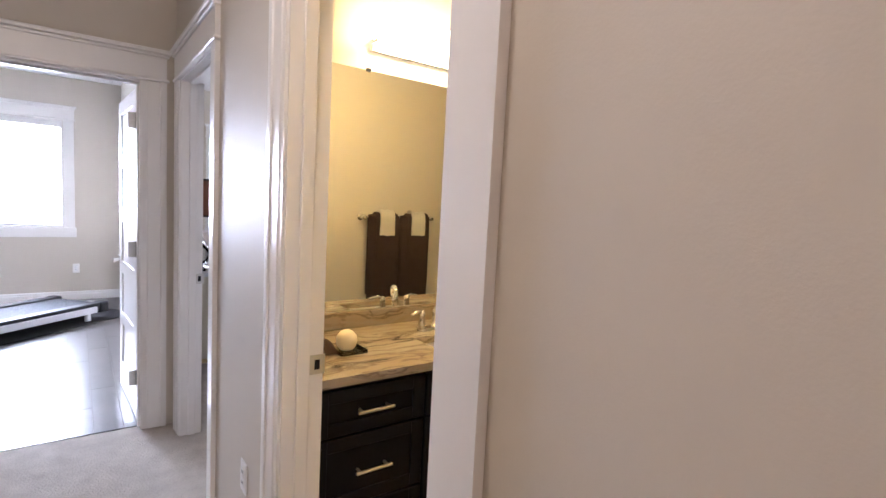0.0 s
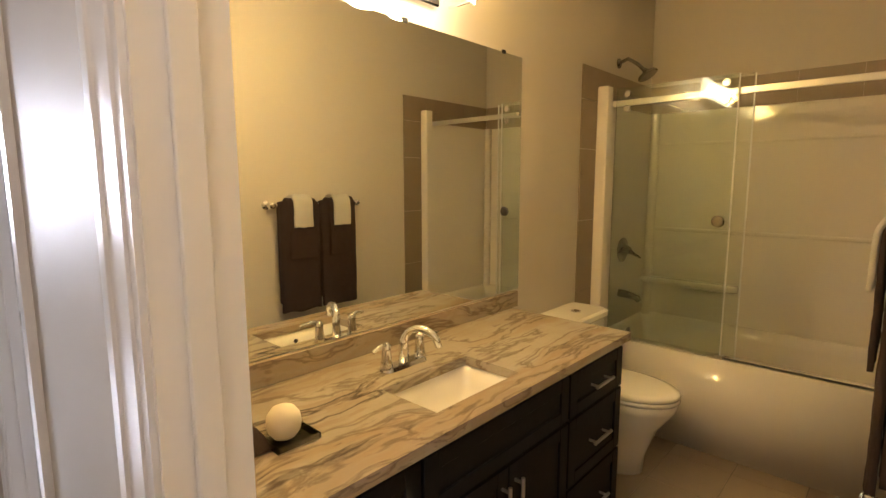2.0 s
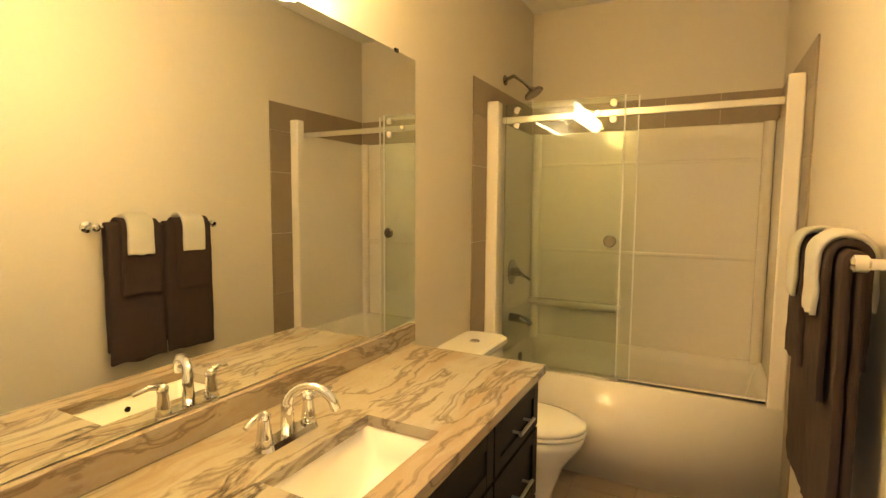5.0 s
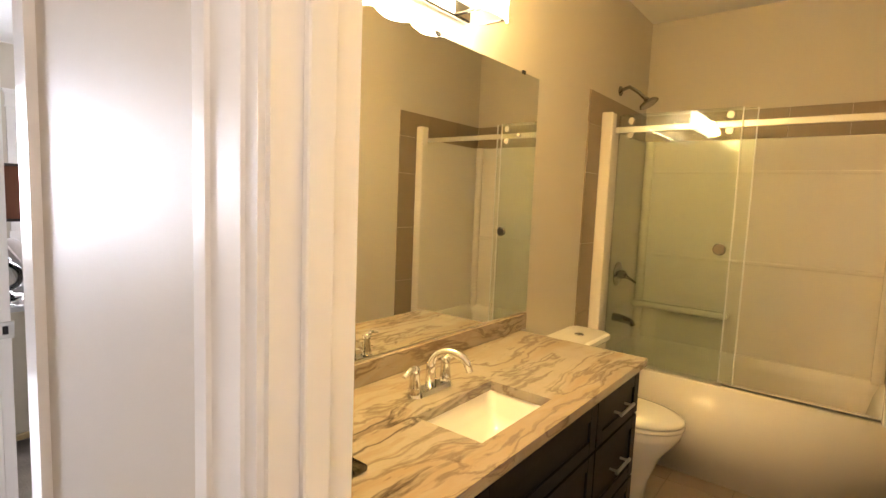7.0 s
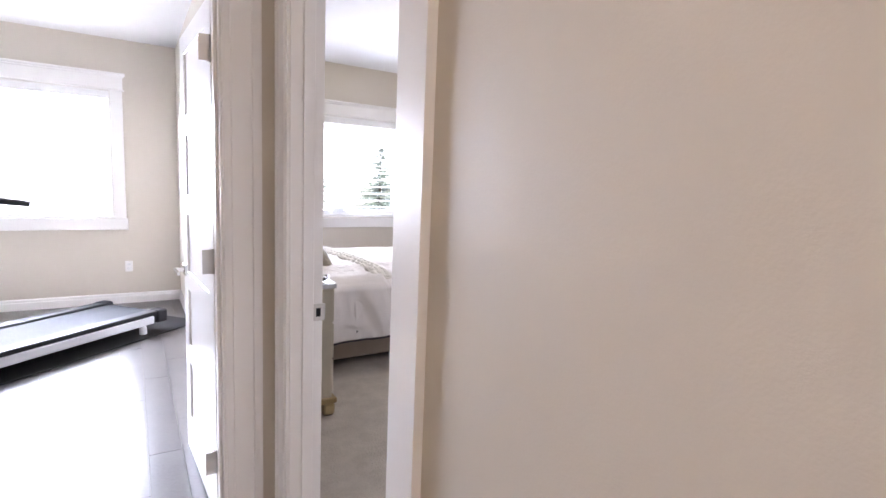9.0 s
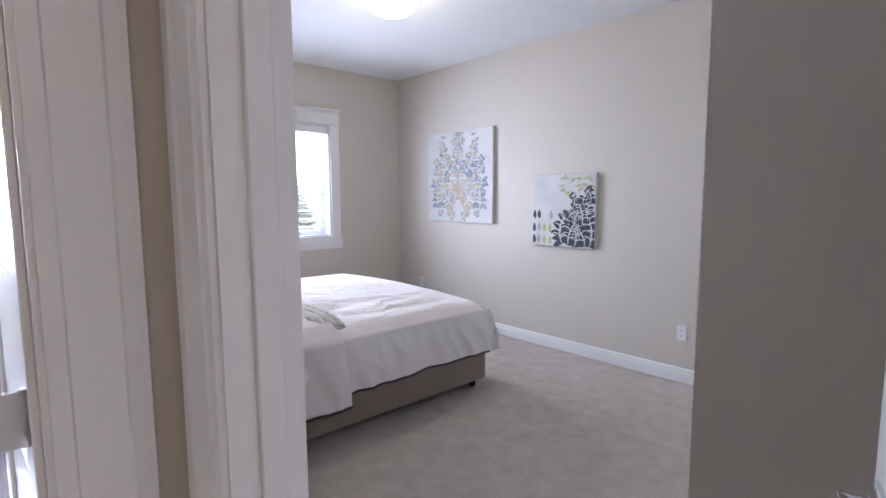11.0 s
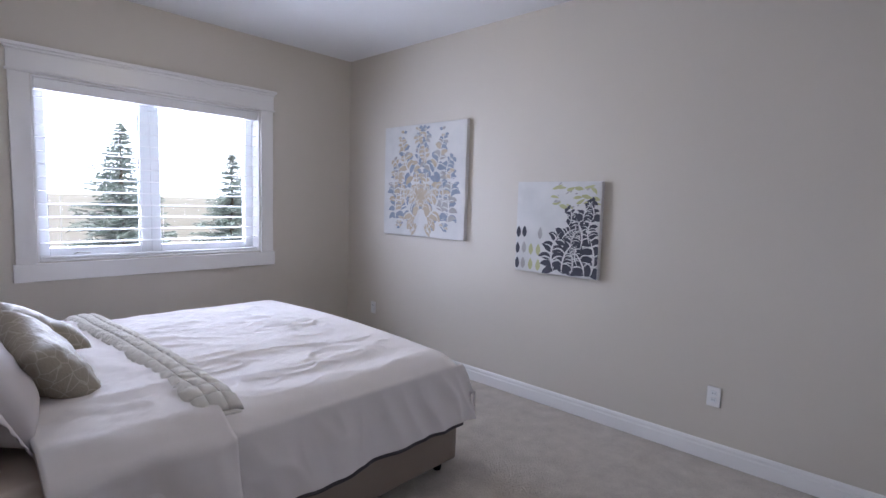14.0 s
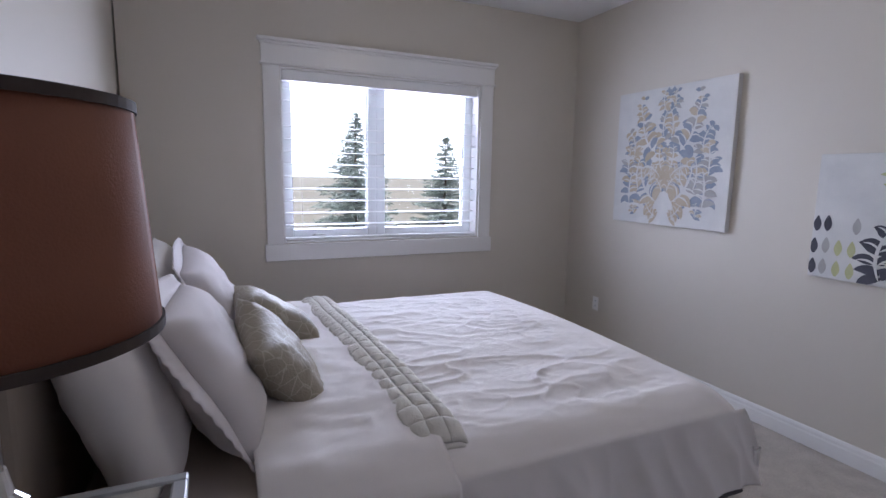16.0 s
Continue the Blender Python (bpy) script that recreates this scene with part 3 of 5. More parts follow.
# ---- bathroom ----
def floor_tiles(name, x0, x1, y0, y1, size, material, label):
    f = tagged(new(name, mesh(name, box(x0, x1, y0, y1, -0.02, -0.004), GROUT)), label, "floor", kind="structure")
    nx, ny = math.ceil((x1 - x0) / size), math.ceil((y1 - y0) / size)
    me = mesh("tile", box(0.002, size - 0.002, 0.002, size - 0.002, -0.006, 0.0, 0.001), material)
    for i in range(nx):
        for j in range(ny):
            t = new("tile", me)
            t.parent = f
            t.location = (x0 + i * size, y0 + j * size, 0)
    return f


floor_tiles("floor_bath", HX + 0.062, TUBX, NEAR, MY, 0.302, TILE, "brown ceramic floor tiles with dark grout")

# wall tile border round the tub
tb = thing("tile_surround", (3.3, 1.4, 0), "brown wall tile border round the tub alcove", "wall tiles", kind="structure")
for y0, y1 in ((MY - 0.008, MY), (NEAR, NEAR + 0.008)):
    z = 0.0
    while z < 1.7:
        part("tile", box(2.79, 2.975, y0, y1, z + 0.001, min(z + 0.405, 1.9), 0.0008), WALLTILE, tb)
        z += 0.407
    for i in range(3):
        part("tile", box(2.79 + i * 0.345, min(2.79 + i * 0.345 + 0.343, BACK - 0.009), y0, y1, 1.903, 2.085, 0.0008), WALLTILE, tb)
for i in range(5):
    part("tile", box(BACK - 0.008, BACK, NEAR + 0.009 + i * 0.3, min(NEAR + 0.309 + i * 0.3 - 0.002, MY - 0.009), 1.903, 2.085, 0.0008), WALLTILE, tb)

# tub and moulded surround
tub = thing("bathtub", (3.4, 1.43, 0), "white acrylic alcove bathtub with moulded wall surround", "bathtub")
SKIRT = [(0.06, 0.0), (-0.002, 0.0), (-0.004, 0.06), (0.006, 0.12), (0.012, 0.20), (0.010, 0.28), (0.0, 0.36), (-0.014, 0.42), (-0.022, 0.455), (-0.022, 0.49), (-0.014, 0.507), (0.0, 0.514), (0.06, 0.514)]
part("apron", prism([(-x, z) for x, z in SKIRT], (TUBX, MY - 0.002, 0), (TUBX, NEAR + 0.002, 0)), ACRYLIC, tub, "moulded skirt with rolled rim", True)


def basin(u, v):
    x, y = TUBX + 0.03 + 0.72 * u, NEAR + 0.004 + (MY - NEAR - 0.008) * v
    e = min(u / 0.16, (1 - u) / 0.12, v / 0.08, (1 - v) / 0.06)
    s = max(0.0, min(1.0, e - 0.35))
    s = s * s * (3 - 2 * s)
    return (x, y, 0.515 - 0.40 * s)


part("basin", sheet(basin, 40, 60), ACRYLIC, tub, "", True)
back = box(BACK - 0.03, BACK - 0.001, NEAR + 0.001, MY - 0.001, 0.50, 1.90, 0.006)
box(BACK - 0.045, BACK - 0.03, NEAR + 0.03, MY - 0.03, 1.105, 1.13, 0.007, 2, bm=back)
box(BACK - 0.038, BACK - 0.03, NEAR + 0.03, MY - 0.03, 1.68, 1.70, 0.0035, 2, bm=back)
for y in (MY - 0.06, NEAR + 0.06):
    lathe([(0.03, 0.5), (0.03, 1.9)], (BACK - 0.045, y, 0), 16, back)
part("back_panel", back, ACRYLIC, tub, "moulded back panel with raised bands")
part("soap_ledge", box(BACK - 0.12, BACK - 0.03, 1.55, MY - 0.03, 0.74, 0.78, 0.015, 2), ACRYLIC, tub)
for y0, y1 in ((MY - 0.03, MY - 0.001), (NEAR + 0.001, NEAR + 0.03)):
    part("end_panel", box(TUBX - 0.05, BACK - 0.031, y0, y1, 0.50, 1.90, 0.006), ACRYLIC, tub)
part("grab_bar", tube([(BACK - 0.03, 1.57, 0.735), (BACK - 0.05, 1.571, 0.735), (BACK - 0.075, 1.585, 0.735), (BACK - 0.075, 1.855, 0.735), (BACK - 0.05, 1.869, 0.735), (BACK - 0.03, 1.87, 0.735)], 0.011), CHROME, tub, "chrome grab bar")

sd = thing("shower_door", (TUBX, 1.43, 0.51), "sliding frameless glass shower door on a steel rail", "shower door")
for y0, y1 in ((MY - 0.075, MY - 0.009), (NEAR + 0.009, NEAR + 0.075)):
    part("wall_jamb", box(TUBX - 0.065, TUBX + 0.005, y0, y1, 0.515, 1.985, 0.006), ACRYLIC, sd)
part("rail", box(TUBX + 0.012, TUBX + 0.026, NEAR + 0.05, MY - 0.05, 1.872, 1.905, 0.002), NICKEL, sd, "satin steel top rail")
for y0, y1, x in ((1.47, 2.09, TUBX - 0.008), (1.41, 2.11, TUBX + 0.034)):
    g = part("glass_panel", box(x, x + 0.008, y0, y1, 0.52, 1.97, 0.001), SHOWER, sd, "green tinted glass panel")
    part("edge_strip", box(x - 0.001, x + 0.009, y0 - 0.006, y0, 0.52, 1.97, 0.001), VINYL, g)
for y in (1.52, 2.02):
    for z in (1.93, 1.85):
        part("roller", lathe([(0.017, 0), (0.02, 0.004), (0.02, 0.014), (0.014, 0.02)], (TUBX - 0.03, y, z), 20, axis="x"), CHROME, sd, "chrome roller")
part("stop_knob", lathe([(0.012, 0), (0.014, 0.03)], (TUBX - 0.01, 1.60, 1.89), 14, axis="x"), CHROME, sd)
part("pull_knob", lathe([(0.012, 0.03), (0.012, 0.02), (0.03, 0.015), (0.032, 0.004), (0.024, 0)], (TUBX - 0.036, 1.515, 1.24), 24, axis="x"), DARKREFLECT, sd, "round nickel pull knob")
part("bottom_guide", boxes((TUBX - 0.014, TUBX + 0.046, 1.46, MY - 0.04, 0.512, 0.522), (TUBX - 0.02, TUBX + 0.02, 1.45, 1.49, 0.512, 0.535), bevel=0.002), NICKEL, sd)

sh = thing("shower_fittings", (3.35, MY, 1.0), "chrome shower head, valve handle and tub spout", "shower")
part("shower_arm", tube([(3.25, MY - 0.002, 2.16), (3.25, MY - 0.06, 2.18), (3.25, MY - 0.12, 2.14), (3.25, MY - 0.16, 2.10)], 0.011), DARKREFLECT, sh)
part("flange", lathe([(0.03, -0.002), (0.03, -0.008), (0.014, -0.018)], (3.25, MY, 2.16), 20, axis="y"), DARKREFLECT, sh)
hd = lathe([(0.014, 0.045), (0.02, 0.03), (0.055, 0.012), (0.06, 0.0), (0.052, -0.004)], (0, 0, 0), 28)
bmesh.ops.transform(hd, matrix=pose(3.25, MY - 0.185, 2.065, -32, 0, 0), verts=hd.verts[:])
part("shower_head", hd, DARKREFLECT, sh, "chrome rain shower head")
part("escutcheon", lathe([(0.08, -0.031), (0.08, -0.037), (0.03, -0.05), (0.026, -0.085)], (3.36, MY, 1.0), 28, axis="y"), DARKREFLECT, sh)
part("valve_lever", tube([(3.36, MY - 0.08, 1.0), (3.36, MY - 0.10, 0.985), (3.37, MY - 0.15, 0.955)], [0.013, 0.012, 0.007]), DARKREFLECT, sh)
part("tub_spout", tube([(3.34, MY - 0.03, 0.715), (3.34, MY - 0.10, 0.71), (3.34, MY - 0.15, 0.70), (3.34, MY - 0.165, 0.675)], [0.027, 0.025, 0.022, 0.018], 14), DARKREFLECT, sh)
part("overflow_plate", lathe([(0.036, 0), (0.036, -0.006), (0.02, -0.01)], (3.34, MY - 0.10, 0.46), 20, axis="y"), DARKREFLECT, sh)

# toilet
to = thing("toilet", (2.57, 1.85, 0), "white skirted one-piece toilet with closed lid", "toilet")


def oval(cx, cy, rx, ryf, ryb, z, n=32):
    out = []
    for i in range(n):
        a = 2 * math.pi * i / n
        ry = ryf if math.sin(a) < 0 else ryb
        out.append((cx + rx * math.cos(a), cy + ry * math.sin(a), z))
    return out


def loft(rings, closed=True):
    bm = bmesh.new()
    vs = [[bm.verts.new(p) for p in r] for r in rings]
    n = len(vs[0])
    for a, b in zip(vs, vs[1:]):
        for i in range(n):
            bm.faces.new((a[i], a[(i + 1) % n], b[(i + 1) % n], b[i]))
    if closed:
        bm.faces.new(vs[0][::-1])
    bm.faces.new(vs[-1])
    return bm


TX, TY = 2.56, 1.80
part("bowl", loft([oval(TX, TY + 0.05, 0.115, 0.18, 0.30, 0.0), oval(TX, TY + 0.05, 0.118, 0.19, 0.30, 0.10), oval(TX, TY + 0.03, 0.14, 0.22, 0.30, 0.24),
                   oval(TX, TY, 0.18, 0.27, 0.30, 0.35), oval(TX, TY, 0.185, 0.28, 0.30, 0.395)]), CERAMIC, to, "", True)
part("seat", loft([oval(TX, TY, 0.186, 0.283, 0.20, 0.398), oval(TX, TY, 0.19, 0.287, 0.20, 0.405), oval(TX, TY, 0.188, 0.285, 0.20, 0.418)]), CERAMIC, to, "", True)
part("lid", loft([oval(TX, TY, 0.186, 0.283, 0.20, 0.421), oval(TX, TY, 0.19, 0.287, 0.20, 0.43), oval(TX, TY, 0.185, 0.28, 0.195, 0.442), oval(TX, TY, 0.15, 0.24, 0.16, 0.449)]), CERAMIC, to, "", True)


def rbox(x0, x1, y0, y1, z, r, bow=0.0, n=6):
    out = []
    for cx, cy, a0 in ((x1 - r, y1 - r, 0), (x0 + r, y1 - r, 90), (x0 + r, y0 + r, 180), (x1 - r, y0 + r, 270)):
        for i in range(n):
            a = radians(a0 + 90 * i / (n - 1))
            x, y = cx + r * math.cos(a), cy + r * math.sin(a)
            out.append((x, y - (bow * (1 - ((x - (x0 + x1) / 2) / ((x1 - x0) / 2)) ** 2) if y < (y0 + y1) / 2 else 0), z))
    return out


part("tank", loft([rbox(TX - 0.17, TX + 0.17, 1.99, MY - 0.006, 0.36, 0.04, 0.01), rbox(TX - 0.185, TX + 0.185, 1.98, MY - 0.006, 0.5, 0.04, 0.015), rbox(TX - 0.192, TX + 0.192, 1.975, MY - 0.006, 0.715, 0.04, 0.02)]), CERAMIC, to, "", True)
part("tank_lid", loft([rbox(TX - 0.20, TX + 0.20, 1.965, MY - 0.006, 0.718, 0.045, 0.025), rbox(TX - 0.205, TX + 0.205, 1.96, MY - 0.006, 0.725, 0.045, 0.025),
                       rbox(TX - 0.203, TX + 0.203, 1.962, MY - 0.006, 0.748, 0.045, 0.025), rbox(TX - 0.19, TX + 0.19, 1.975, MY - 0.012, 0.757, 0.04, 0.02)]), CERAMIC, to)
part("flush_button", lathe([(0.026, 0.756), (0.026, 0.762), (0.02, 0.764)], (TX, 2.06, 0), 20), CHROME, to, "chrome flush button")

# vanity
CT, VX1, VY0 = 0.84, 2.09, 1.62
va = thing("vanity_cabinet", (1.28, 1.9, 0), "espresso wooden bathroom vanity with shaker doors", "cabinet")
part("body", boxes((RX + 0.004, 1.02, VY0, MY - 0.002, 0.09, CT - 0.034), (1.505, VX1, VY0, MY - 0.002, 0.09, CT - 0.034), (1.02, 1.505, VY0, MY - 0.002, 0.09, CT - 0.17), (1.02, 1.505, VY0, VY0 + 0.02, CT - 0.17, CT - 0.034), (RX + 0.004, VX1 - 0.01, VY0 + 0.06, MY - 0.002, 0.0, 0.09)), DARKWOOD, va)


def shaker(name, x0, x1, z0, z1, handle):
    rows = [(x0, x1, VY0 - 0.012, VY0 - 0.001, z0, z1)]
    bm = boxes(*rows)
    for r in ((x0, x0 + 0.05, VY0 - 0.021, VY0 - 0.0115, z0, z1), (x1 - 0.05, x1, VY0 - 0.021, VY0 - 0.0115, z0, z1),
              (x0 + 0.05, x1 - 0.05, VY0 - 0.0205, VY0 - 0.0115, z0, z0 + 0.045), (x0 + 0.05, x1 - 0.05, VY0 - 0.0205, VY0 - 0.0115, z1 - 0.045, z1)):
        box(*r, bevel=0.0015, bm=bm)
    d = part(name, bm, DARKWOOD, va)
    if handle:
        (ax, az), (bx, bz) = handle
        y = VY0 - 0.05
        h = tube([(ax, y, az), (bx, y, bz)], 0.006, 10)
        for px, pz in ((ax + (bx - ax) * 0.12, az + (bz - az) * 0.12), (bx - (bx - ax) * 0.12, bz - (bz - az) * 0.12)):
            tube([(px, y, pz), (px, VY0 - 0.02, pz)], 0.005, 8, h)
        part("handle", h, NICKEL, d, "slim brushed nickel bar handle")


for i, (a, b) in enumerate(((0.50, 0.935), (1.655, 2.078))):
    for z0, z1 in ((0.63, 0.79), (0.37, 0.62), (0.11, 0.36)):
        m = (a + b) / 2
        shaker("drawer", a, b, z0, z1, ((m - 0.07, (z0 + z1) / 2), (m + 0.07, (z0 + z1) / 2)))
shaker("drawer_front", 0.945, 1.645, 0.63, 0.79, None)
shaker("cabinet_door", 0.945, 1.292, 0.11, 0.62, ((1.262, 0.44), (1.262, 0.58)))
shaker("cabinet_door", 1.298, 1.645, 0.11, 0.62, ((1.328, 0.44), (1.328, 0.58)))

SX0, SX1, SY0, SY1 = 1.07, 1.455, 1.675, 1.90
wt = thing("worktop", (1.28, 1.88, CT), "cream and brown veined granite vanity top with backsplash", "worktop")
CX1, CY0 = 2.12, 1.585
slab = bmesh.new()
outer, inner = ((RX + 0.003, CY0), (CX1, CY0), (CX1, MY - 0.002), (RX + 0.003, MY - 0.002)), ((SX0, SY0), (SX1, SY0), (SX1, SY1), (SX0, SY1))
rim = [[slab.verts.new((*c, z)) for c in ring] for ring in (outer, inner) for z in (CT - 0.032, CT)]
for i in range(4):
    k = (i + 1) % 4
    for a, b in ((0, 1), (1, 3), (3, 2), (2, 0)):
        slab.faces.new((rim[a][i], rim[a][k], rim[b][k], rim[b][i]))
bmesh.ops.bevel(slab, geom=[e for e in slab.edges if e.calc_face_angle(0) > 1.0], offset=0.003, segments=2, affect="EDGES", profile=0.5)
part("slab", slab, GRANITE, wt)
part("backsplash", box(RX + 0.003, 2.17, MY - 0.024, MY - 0.002, CT + 0.001, 0.918, 0.002), GRANITE, wt)

sk = thing("sink", (1.26, 1.78, CT - 0.15), "white rectangular undermount ceramic sink", "sink")
part("bowl", loft([rbox(SX0 - 0.015, SX1 + 0.015, SY0 - 0.015, SY1 + 0.015, CT - 0.033, 0.03), rbox(SX0 - 0.002, SX1 + 0.002, SY0 - 0.002, SY1 + 0.002, CT - 0.033, 0.025),
                   rbox(SX0 + 0.008, SX1 - 0.008, SY0 + 0.008, SY1 - 0.008, CT - 0.10, 0.03), rbox(SX0 + 0.03, SX1 - 0.03, SY0 + 0.03, SY1 - 0.03, CT - 0.145, 0.04),
                   rbox(SX0 + 0.17, SX1 - 0.17, SY0 + 0.09, SY1 - 0.09, CT - 0.15, 0.012)], False), CERAMIC, sk, "", True)
part("drain", lathe([(0.024, CT - 0.1505), (0.024, CT - 0.147), (0.018, CT - 0.146)], (1.262, 1.785, 0), 20), CHROME, sk)
part("overflow_hole", lathe([(0.009, 0), (0.009, 0.004)], (1.262, SY0 + 0.004, CT - 0.07), 14, axis="y"), BLACK, sk)

FX, FY = 1.25, 1.995
fa = thing("faucet", (FX, 2.0, CT), "chrome two-handle arched bathroom faucet", "faucet")
part("base_plate", loft([rbox(FX - 0.095, FX + 0.095, FY - 0.028, FY + 0.027, CT + 0.001, 0.026), rbox(FX - 0.09, FX + 0.09, FY - 0.023, FY + 0.022, CT + 0.014, 0.022)]), CHROME, fa)
arc = [(FX, FY, CT + 0.01), (FX, FY, CT + 0.085)] + [(FX + 0.045 * i / 8, FY - 0.055 + 0.055 * math.cos(math.pi * i / 9), CT + 0.085 + 0.045 * math.sin(math.pi * i / 9)) for i in range(1, 9)] + [(FX + 0.05, FY - 0.112, CT + 0.075)]
part("spout", tube(arc, [0.018, 0.015] + [0.0125] * 8 + [0.012], 14), CHROME, fa, "", True)
for s in (-1, 1):
    x = FX + s * 0.075
    hb = lathe([(0.022, CT + 0.01), (0.018, CT + 0.03), (0.014, CT + 0.07), (0.016, CT + 0.085), (0.006, CT + 0.095)], (x, FY, 0), 18)
    tube([(x, FY, CT + 0.085), (x + s * 0.03, FY - 0.008, CT + 0.092), (x + s * 0.07, FY - 0.018, CT + 0.083)], [0.009, 0.008, 0.006], 10, hb)
    part("faucet_handle", hb, CHROME, fa, "", True)

mi = thing("bathroom_mirror", (1.3, MY, 0.92), "large frameless bathroom mirror held by clips", "mirror")
part("mirror_glass", box(0.50, 2.195, MY - 0.007, MY - 0.001, 0.921, 2.014, 0.0015), MIRROR, mi)
for x in (0.95, 1.45, 2.05):
    part("clip", box(x - 0.012, x + 0.012, MY - 0.011, MY - 0.001, 2.006, 2.022, 0.002), BLACK, mi)

li = thing("vanity_light", (1.28, MY, 2.12), "lit four-shade vanity light with frosted glass", "wall lamp")
part("back_plate", box(0.95, 1.61, MY - 0.03, MY - 0.001, 2.09, 2.15, 0.006), CHROME, li)
for i in range(4):
    x = 1.0 + i * 0.19
    s = sheet(lambda u, v: (x - 0.09 + 0.18 * u, MY - 0.15 - 0.03 * math.sin(math.pi * u), 2.085 - 0.008 * math.sin(math.pi * u) * (1 - v) + 0.14 * v), 12, 4, 0.005)
    part("glass_shade", s, LAMPGLASS, li, "glowing frosted glass shade", True)
    part("arm", tube([(x, MY - 0.03, 2.12), (x, MY - 0.146, 2.12)], 0.007, 8), CHROME, li)
for x in (0.905, 1.66):
    part("end_cap", lathe([(0.006, -0.16), (0.006, -0.03)], (x, MY, 2.10), 8, axis="y"), CHROME, li)

# towels on the bar opposite
bar = thing("towel_bar", (1.95, NEAR, 1.31), "polished chrome towel bar with round posts", "towel bar")
part("bar", tube([(1.66, NEAR + 0.075, 1.305), (2.28, NEAR + 0.075, 1.305)], 0.009, 12), CHROME, bar)
for x in (1.66, 2.28):
    part("post", lathe([(0.027, 0.001), (0.027, 0.01), (0.012, 0.02), (0.012, 0.06), (0.019, 0.066), (0.019, 0.088), (0.01, 0.094)], (x, NEAR, 1.305), 18, axis="y"), CHROME, bar)


def hung(name, x0, x1, r, front, back, thick, material, label, category, seed):
    """A folded towel over the bar: front and back falls of the given lengths."""
    zb, yb = 1.305, NEAR + 0.075
    arc = math.pi * r
    total = front + arc + back

    def fn(u, v):
        s = v * total
        if s < front:
            y, z = r, s - front
        elif s < front + arc:
            a = (s - front) / r
            y, z = r * math.cos(a), r * math.sin(a)
        else:
            y, z = -r, -(s - front - arc)
        x = x0 + (x1 - x0) * u
        fall = min(1.0, max(0.0, -z * 2.5))
        y += 0.012 * fall * wob(x * 9, z * 1.5, seed) * (1 if y > 0 else 0.2) + 0.004 * wob(x * 30, z * 20, seed)
        return (x + 0.012 * wob(0, z * 4, seed + u * 3) * fall, yb + y, zb + z + 0.012 * wob(u * 3, seed, v))
    return solid(name, sheet(fn, 16, 60, thick), material, label, category, smooth=True)


for x, sd_ in ((1.70, 1), (1.985, 5)):
    hung("bath_towel", x, x + 0.265, 0.022, 0.66, 0.60, 0.018, TOWEL, "dark brown bath towel folded over the bar", "towel", sd_)
    hung("hand_towel", x + 0.05, x + 0.24, 0.044, 0.33, 0.25, 0.013, TOWEL, "dark brown hand towel layered on a bath towel", "towel", sd_ + 1)
    hung("washcloth", x + 0.075, x + 0.20, 0.060, 0.135, 0.12, 0.012, WHITETOWEL, "white washcloth layered over brown towels", "towel", sd_ + 2)

# decoration on the worktop
solid("round_candle", lathe([(0.010, 0.0), (0.026, 0.004), (0.037, 0.019), (0.041, 0.038), (0.038, 0.057), (0.026, 0.073), (0.010, 0.080), (0.003, 0.081)], (0.725, 1.845, CT + 0.007), 28), WAX, "ivory ball candle on the granite top", "candle", smooth=True)
dish = thing("candle_dish", (0.73, 1.84, CT), "small square clear glass dish under a candle", "dish")
part("base", box(0.68, 0.785, 1.79, 1.895, CT + 0.001, CT + 0.006, 0.002), CRYSTAL, dish)
for r in ((0.68, 0.785, 1.787, 1.790, CT + 0.001, CT + 0.016), (0.68, 0.785, 1.895, 1.898, CT + 0.001, CT + 0.016), (0.677, 0.680, 1.787, 1.898, CT + 0.001, CT + 0.016), (0.785, 0.788, 1.787, 1.898, CT + 0.001, CT + 0.016)):
    part("rim", box(*r, bevel=0.001), CRYSTAL, dish)
solid("folded_cloth", sheet(lambda u, v: (0.56 + 0.13 * u, 1.82 + 0.16 * v, CT + 0.004 + 0.055 * max(0, math.sin(math.pi * u)) ** 0.6 * max(0, math.sin(math.pi * v)) ** 0.5 * (1 + 0.3 * wob(u * 3, v * 3))), 16, 16), TOWEL, "small dark brown folded cloth", "cloth", smooth=True)


# ---- bedroom ----
BX0, BX1, BY0, BY1 = 0.62, 2.81, 5.08, 7.05
bed = thing("bed", (1.7, 6.08, 0), "upholstered taupe king bed with headboard and mattress", "bed")
for nm, r in (("side_rail", (BX0, BX1, BY0, BY0 + 0.06, 0.06, 0.345)), ("side_rail", (BX0, BX1, BY1 - 0.06, BY1, 0.06, 0.345)),
              ("foot_rail", (BX1 - 0.06, BX1 + 0.004, BY0 - 0.003, BY1 + 0.003, 0.06, 0.345))):
    part(nm, box(*r, bevel=0.016, seg=3), TAUPE, bed, "taupe fabric rail")
part("slat_deck", box(BX0, BX1 - 0.06, BY0 + 0.06, BY1 - 0.06, 0.22, 0.26), DARKWOOD, bed)
for x in (BX0 + 0.08, BX1 - 0.07):
    for y in (BY0 + 0.07, BY1 - 0.07):
        part("bed_leg", lathe([(0.022, 0), (0.03, 0.065)], (x, y, 0), 14), BLACK, bed)
part("headboard", box(RX + 0.02, BX0, BY0 - 0.06, BY1 + 0.06, 0.06, 1.12, 0.03, 3), TAUPE, bed, "taupe fabric headboard")
part("mattress", box(BX0 + 0.01, BX1 - 0.04, BY0 + 0.03, BY1 - 0.03, 0.262, 0.605, 0.05, 4), SHEET, bed, "cream fitted sheet over the mattress", True)


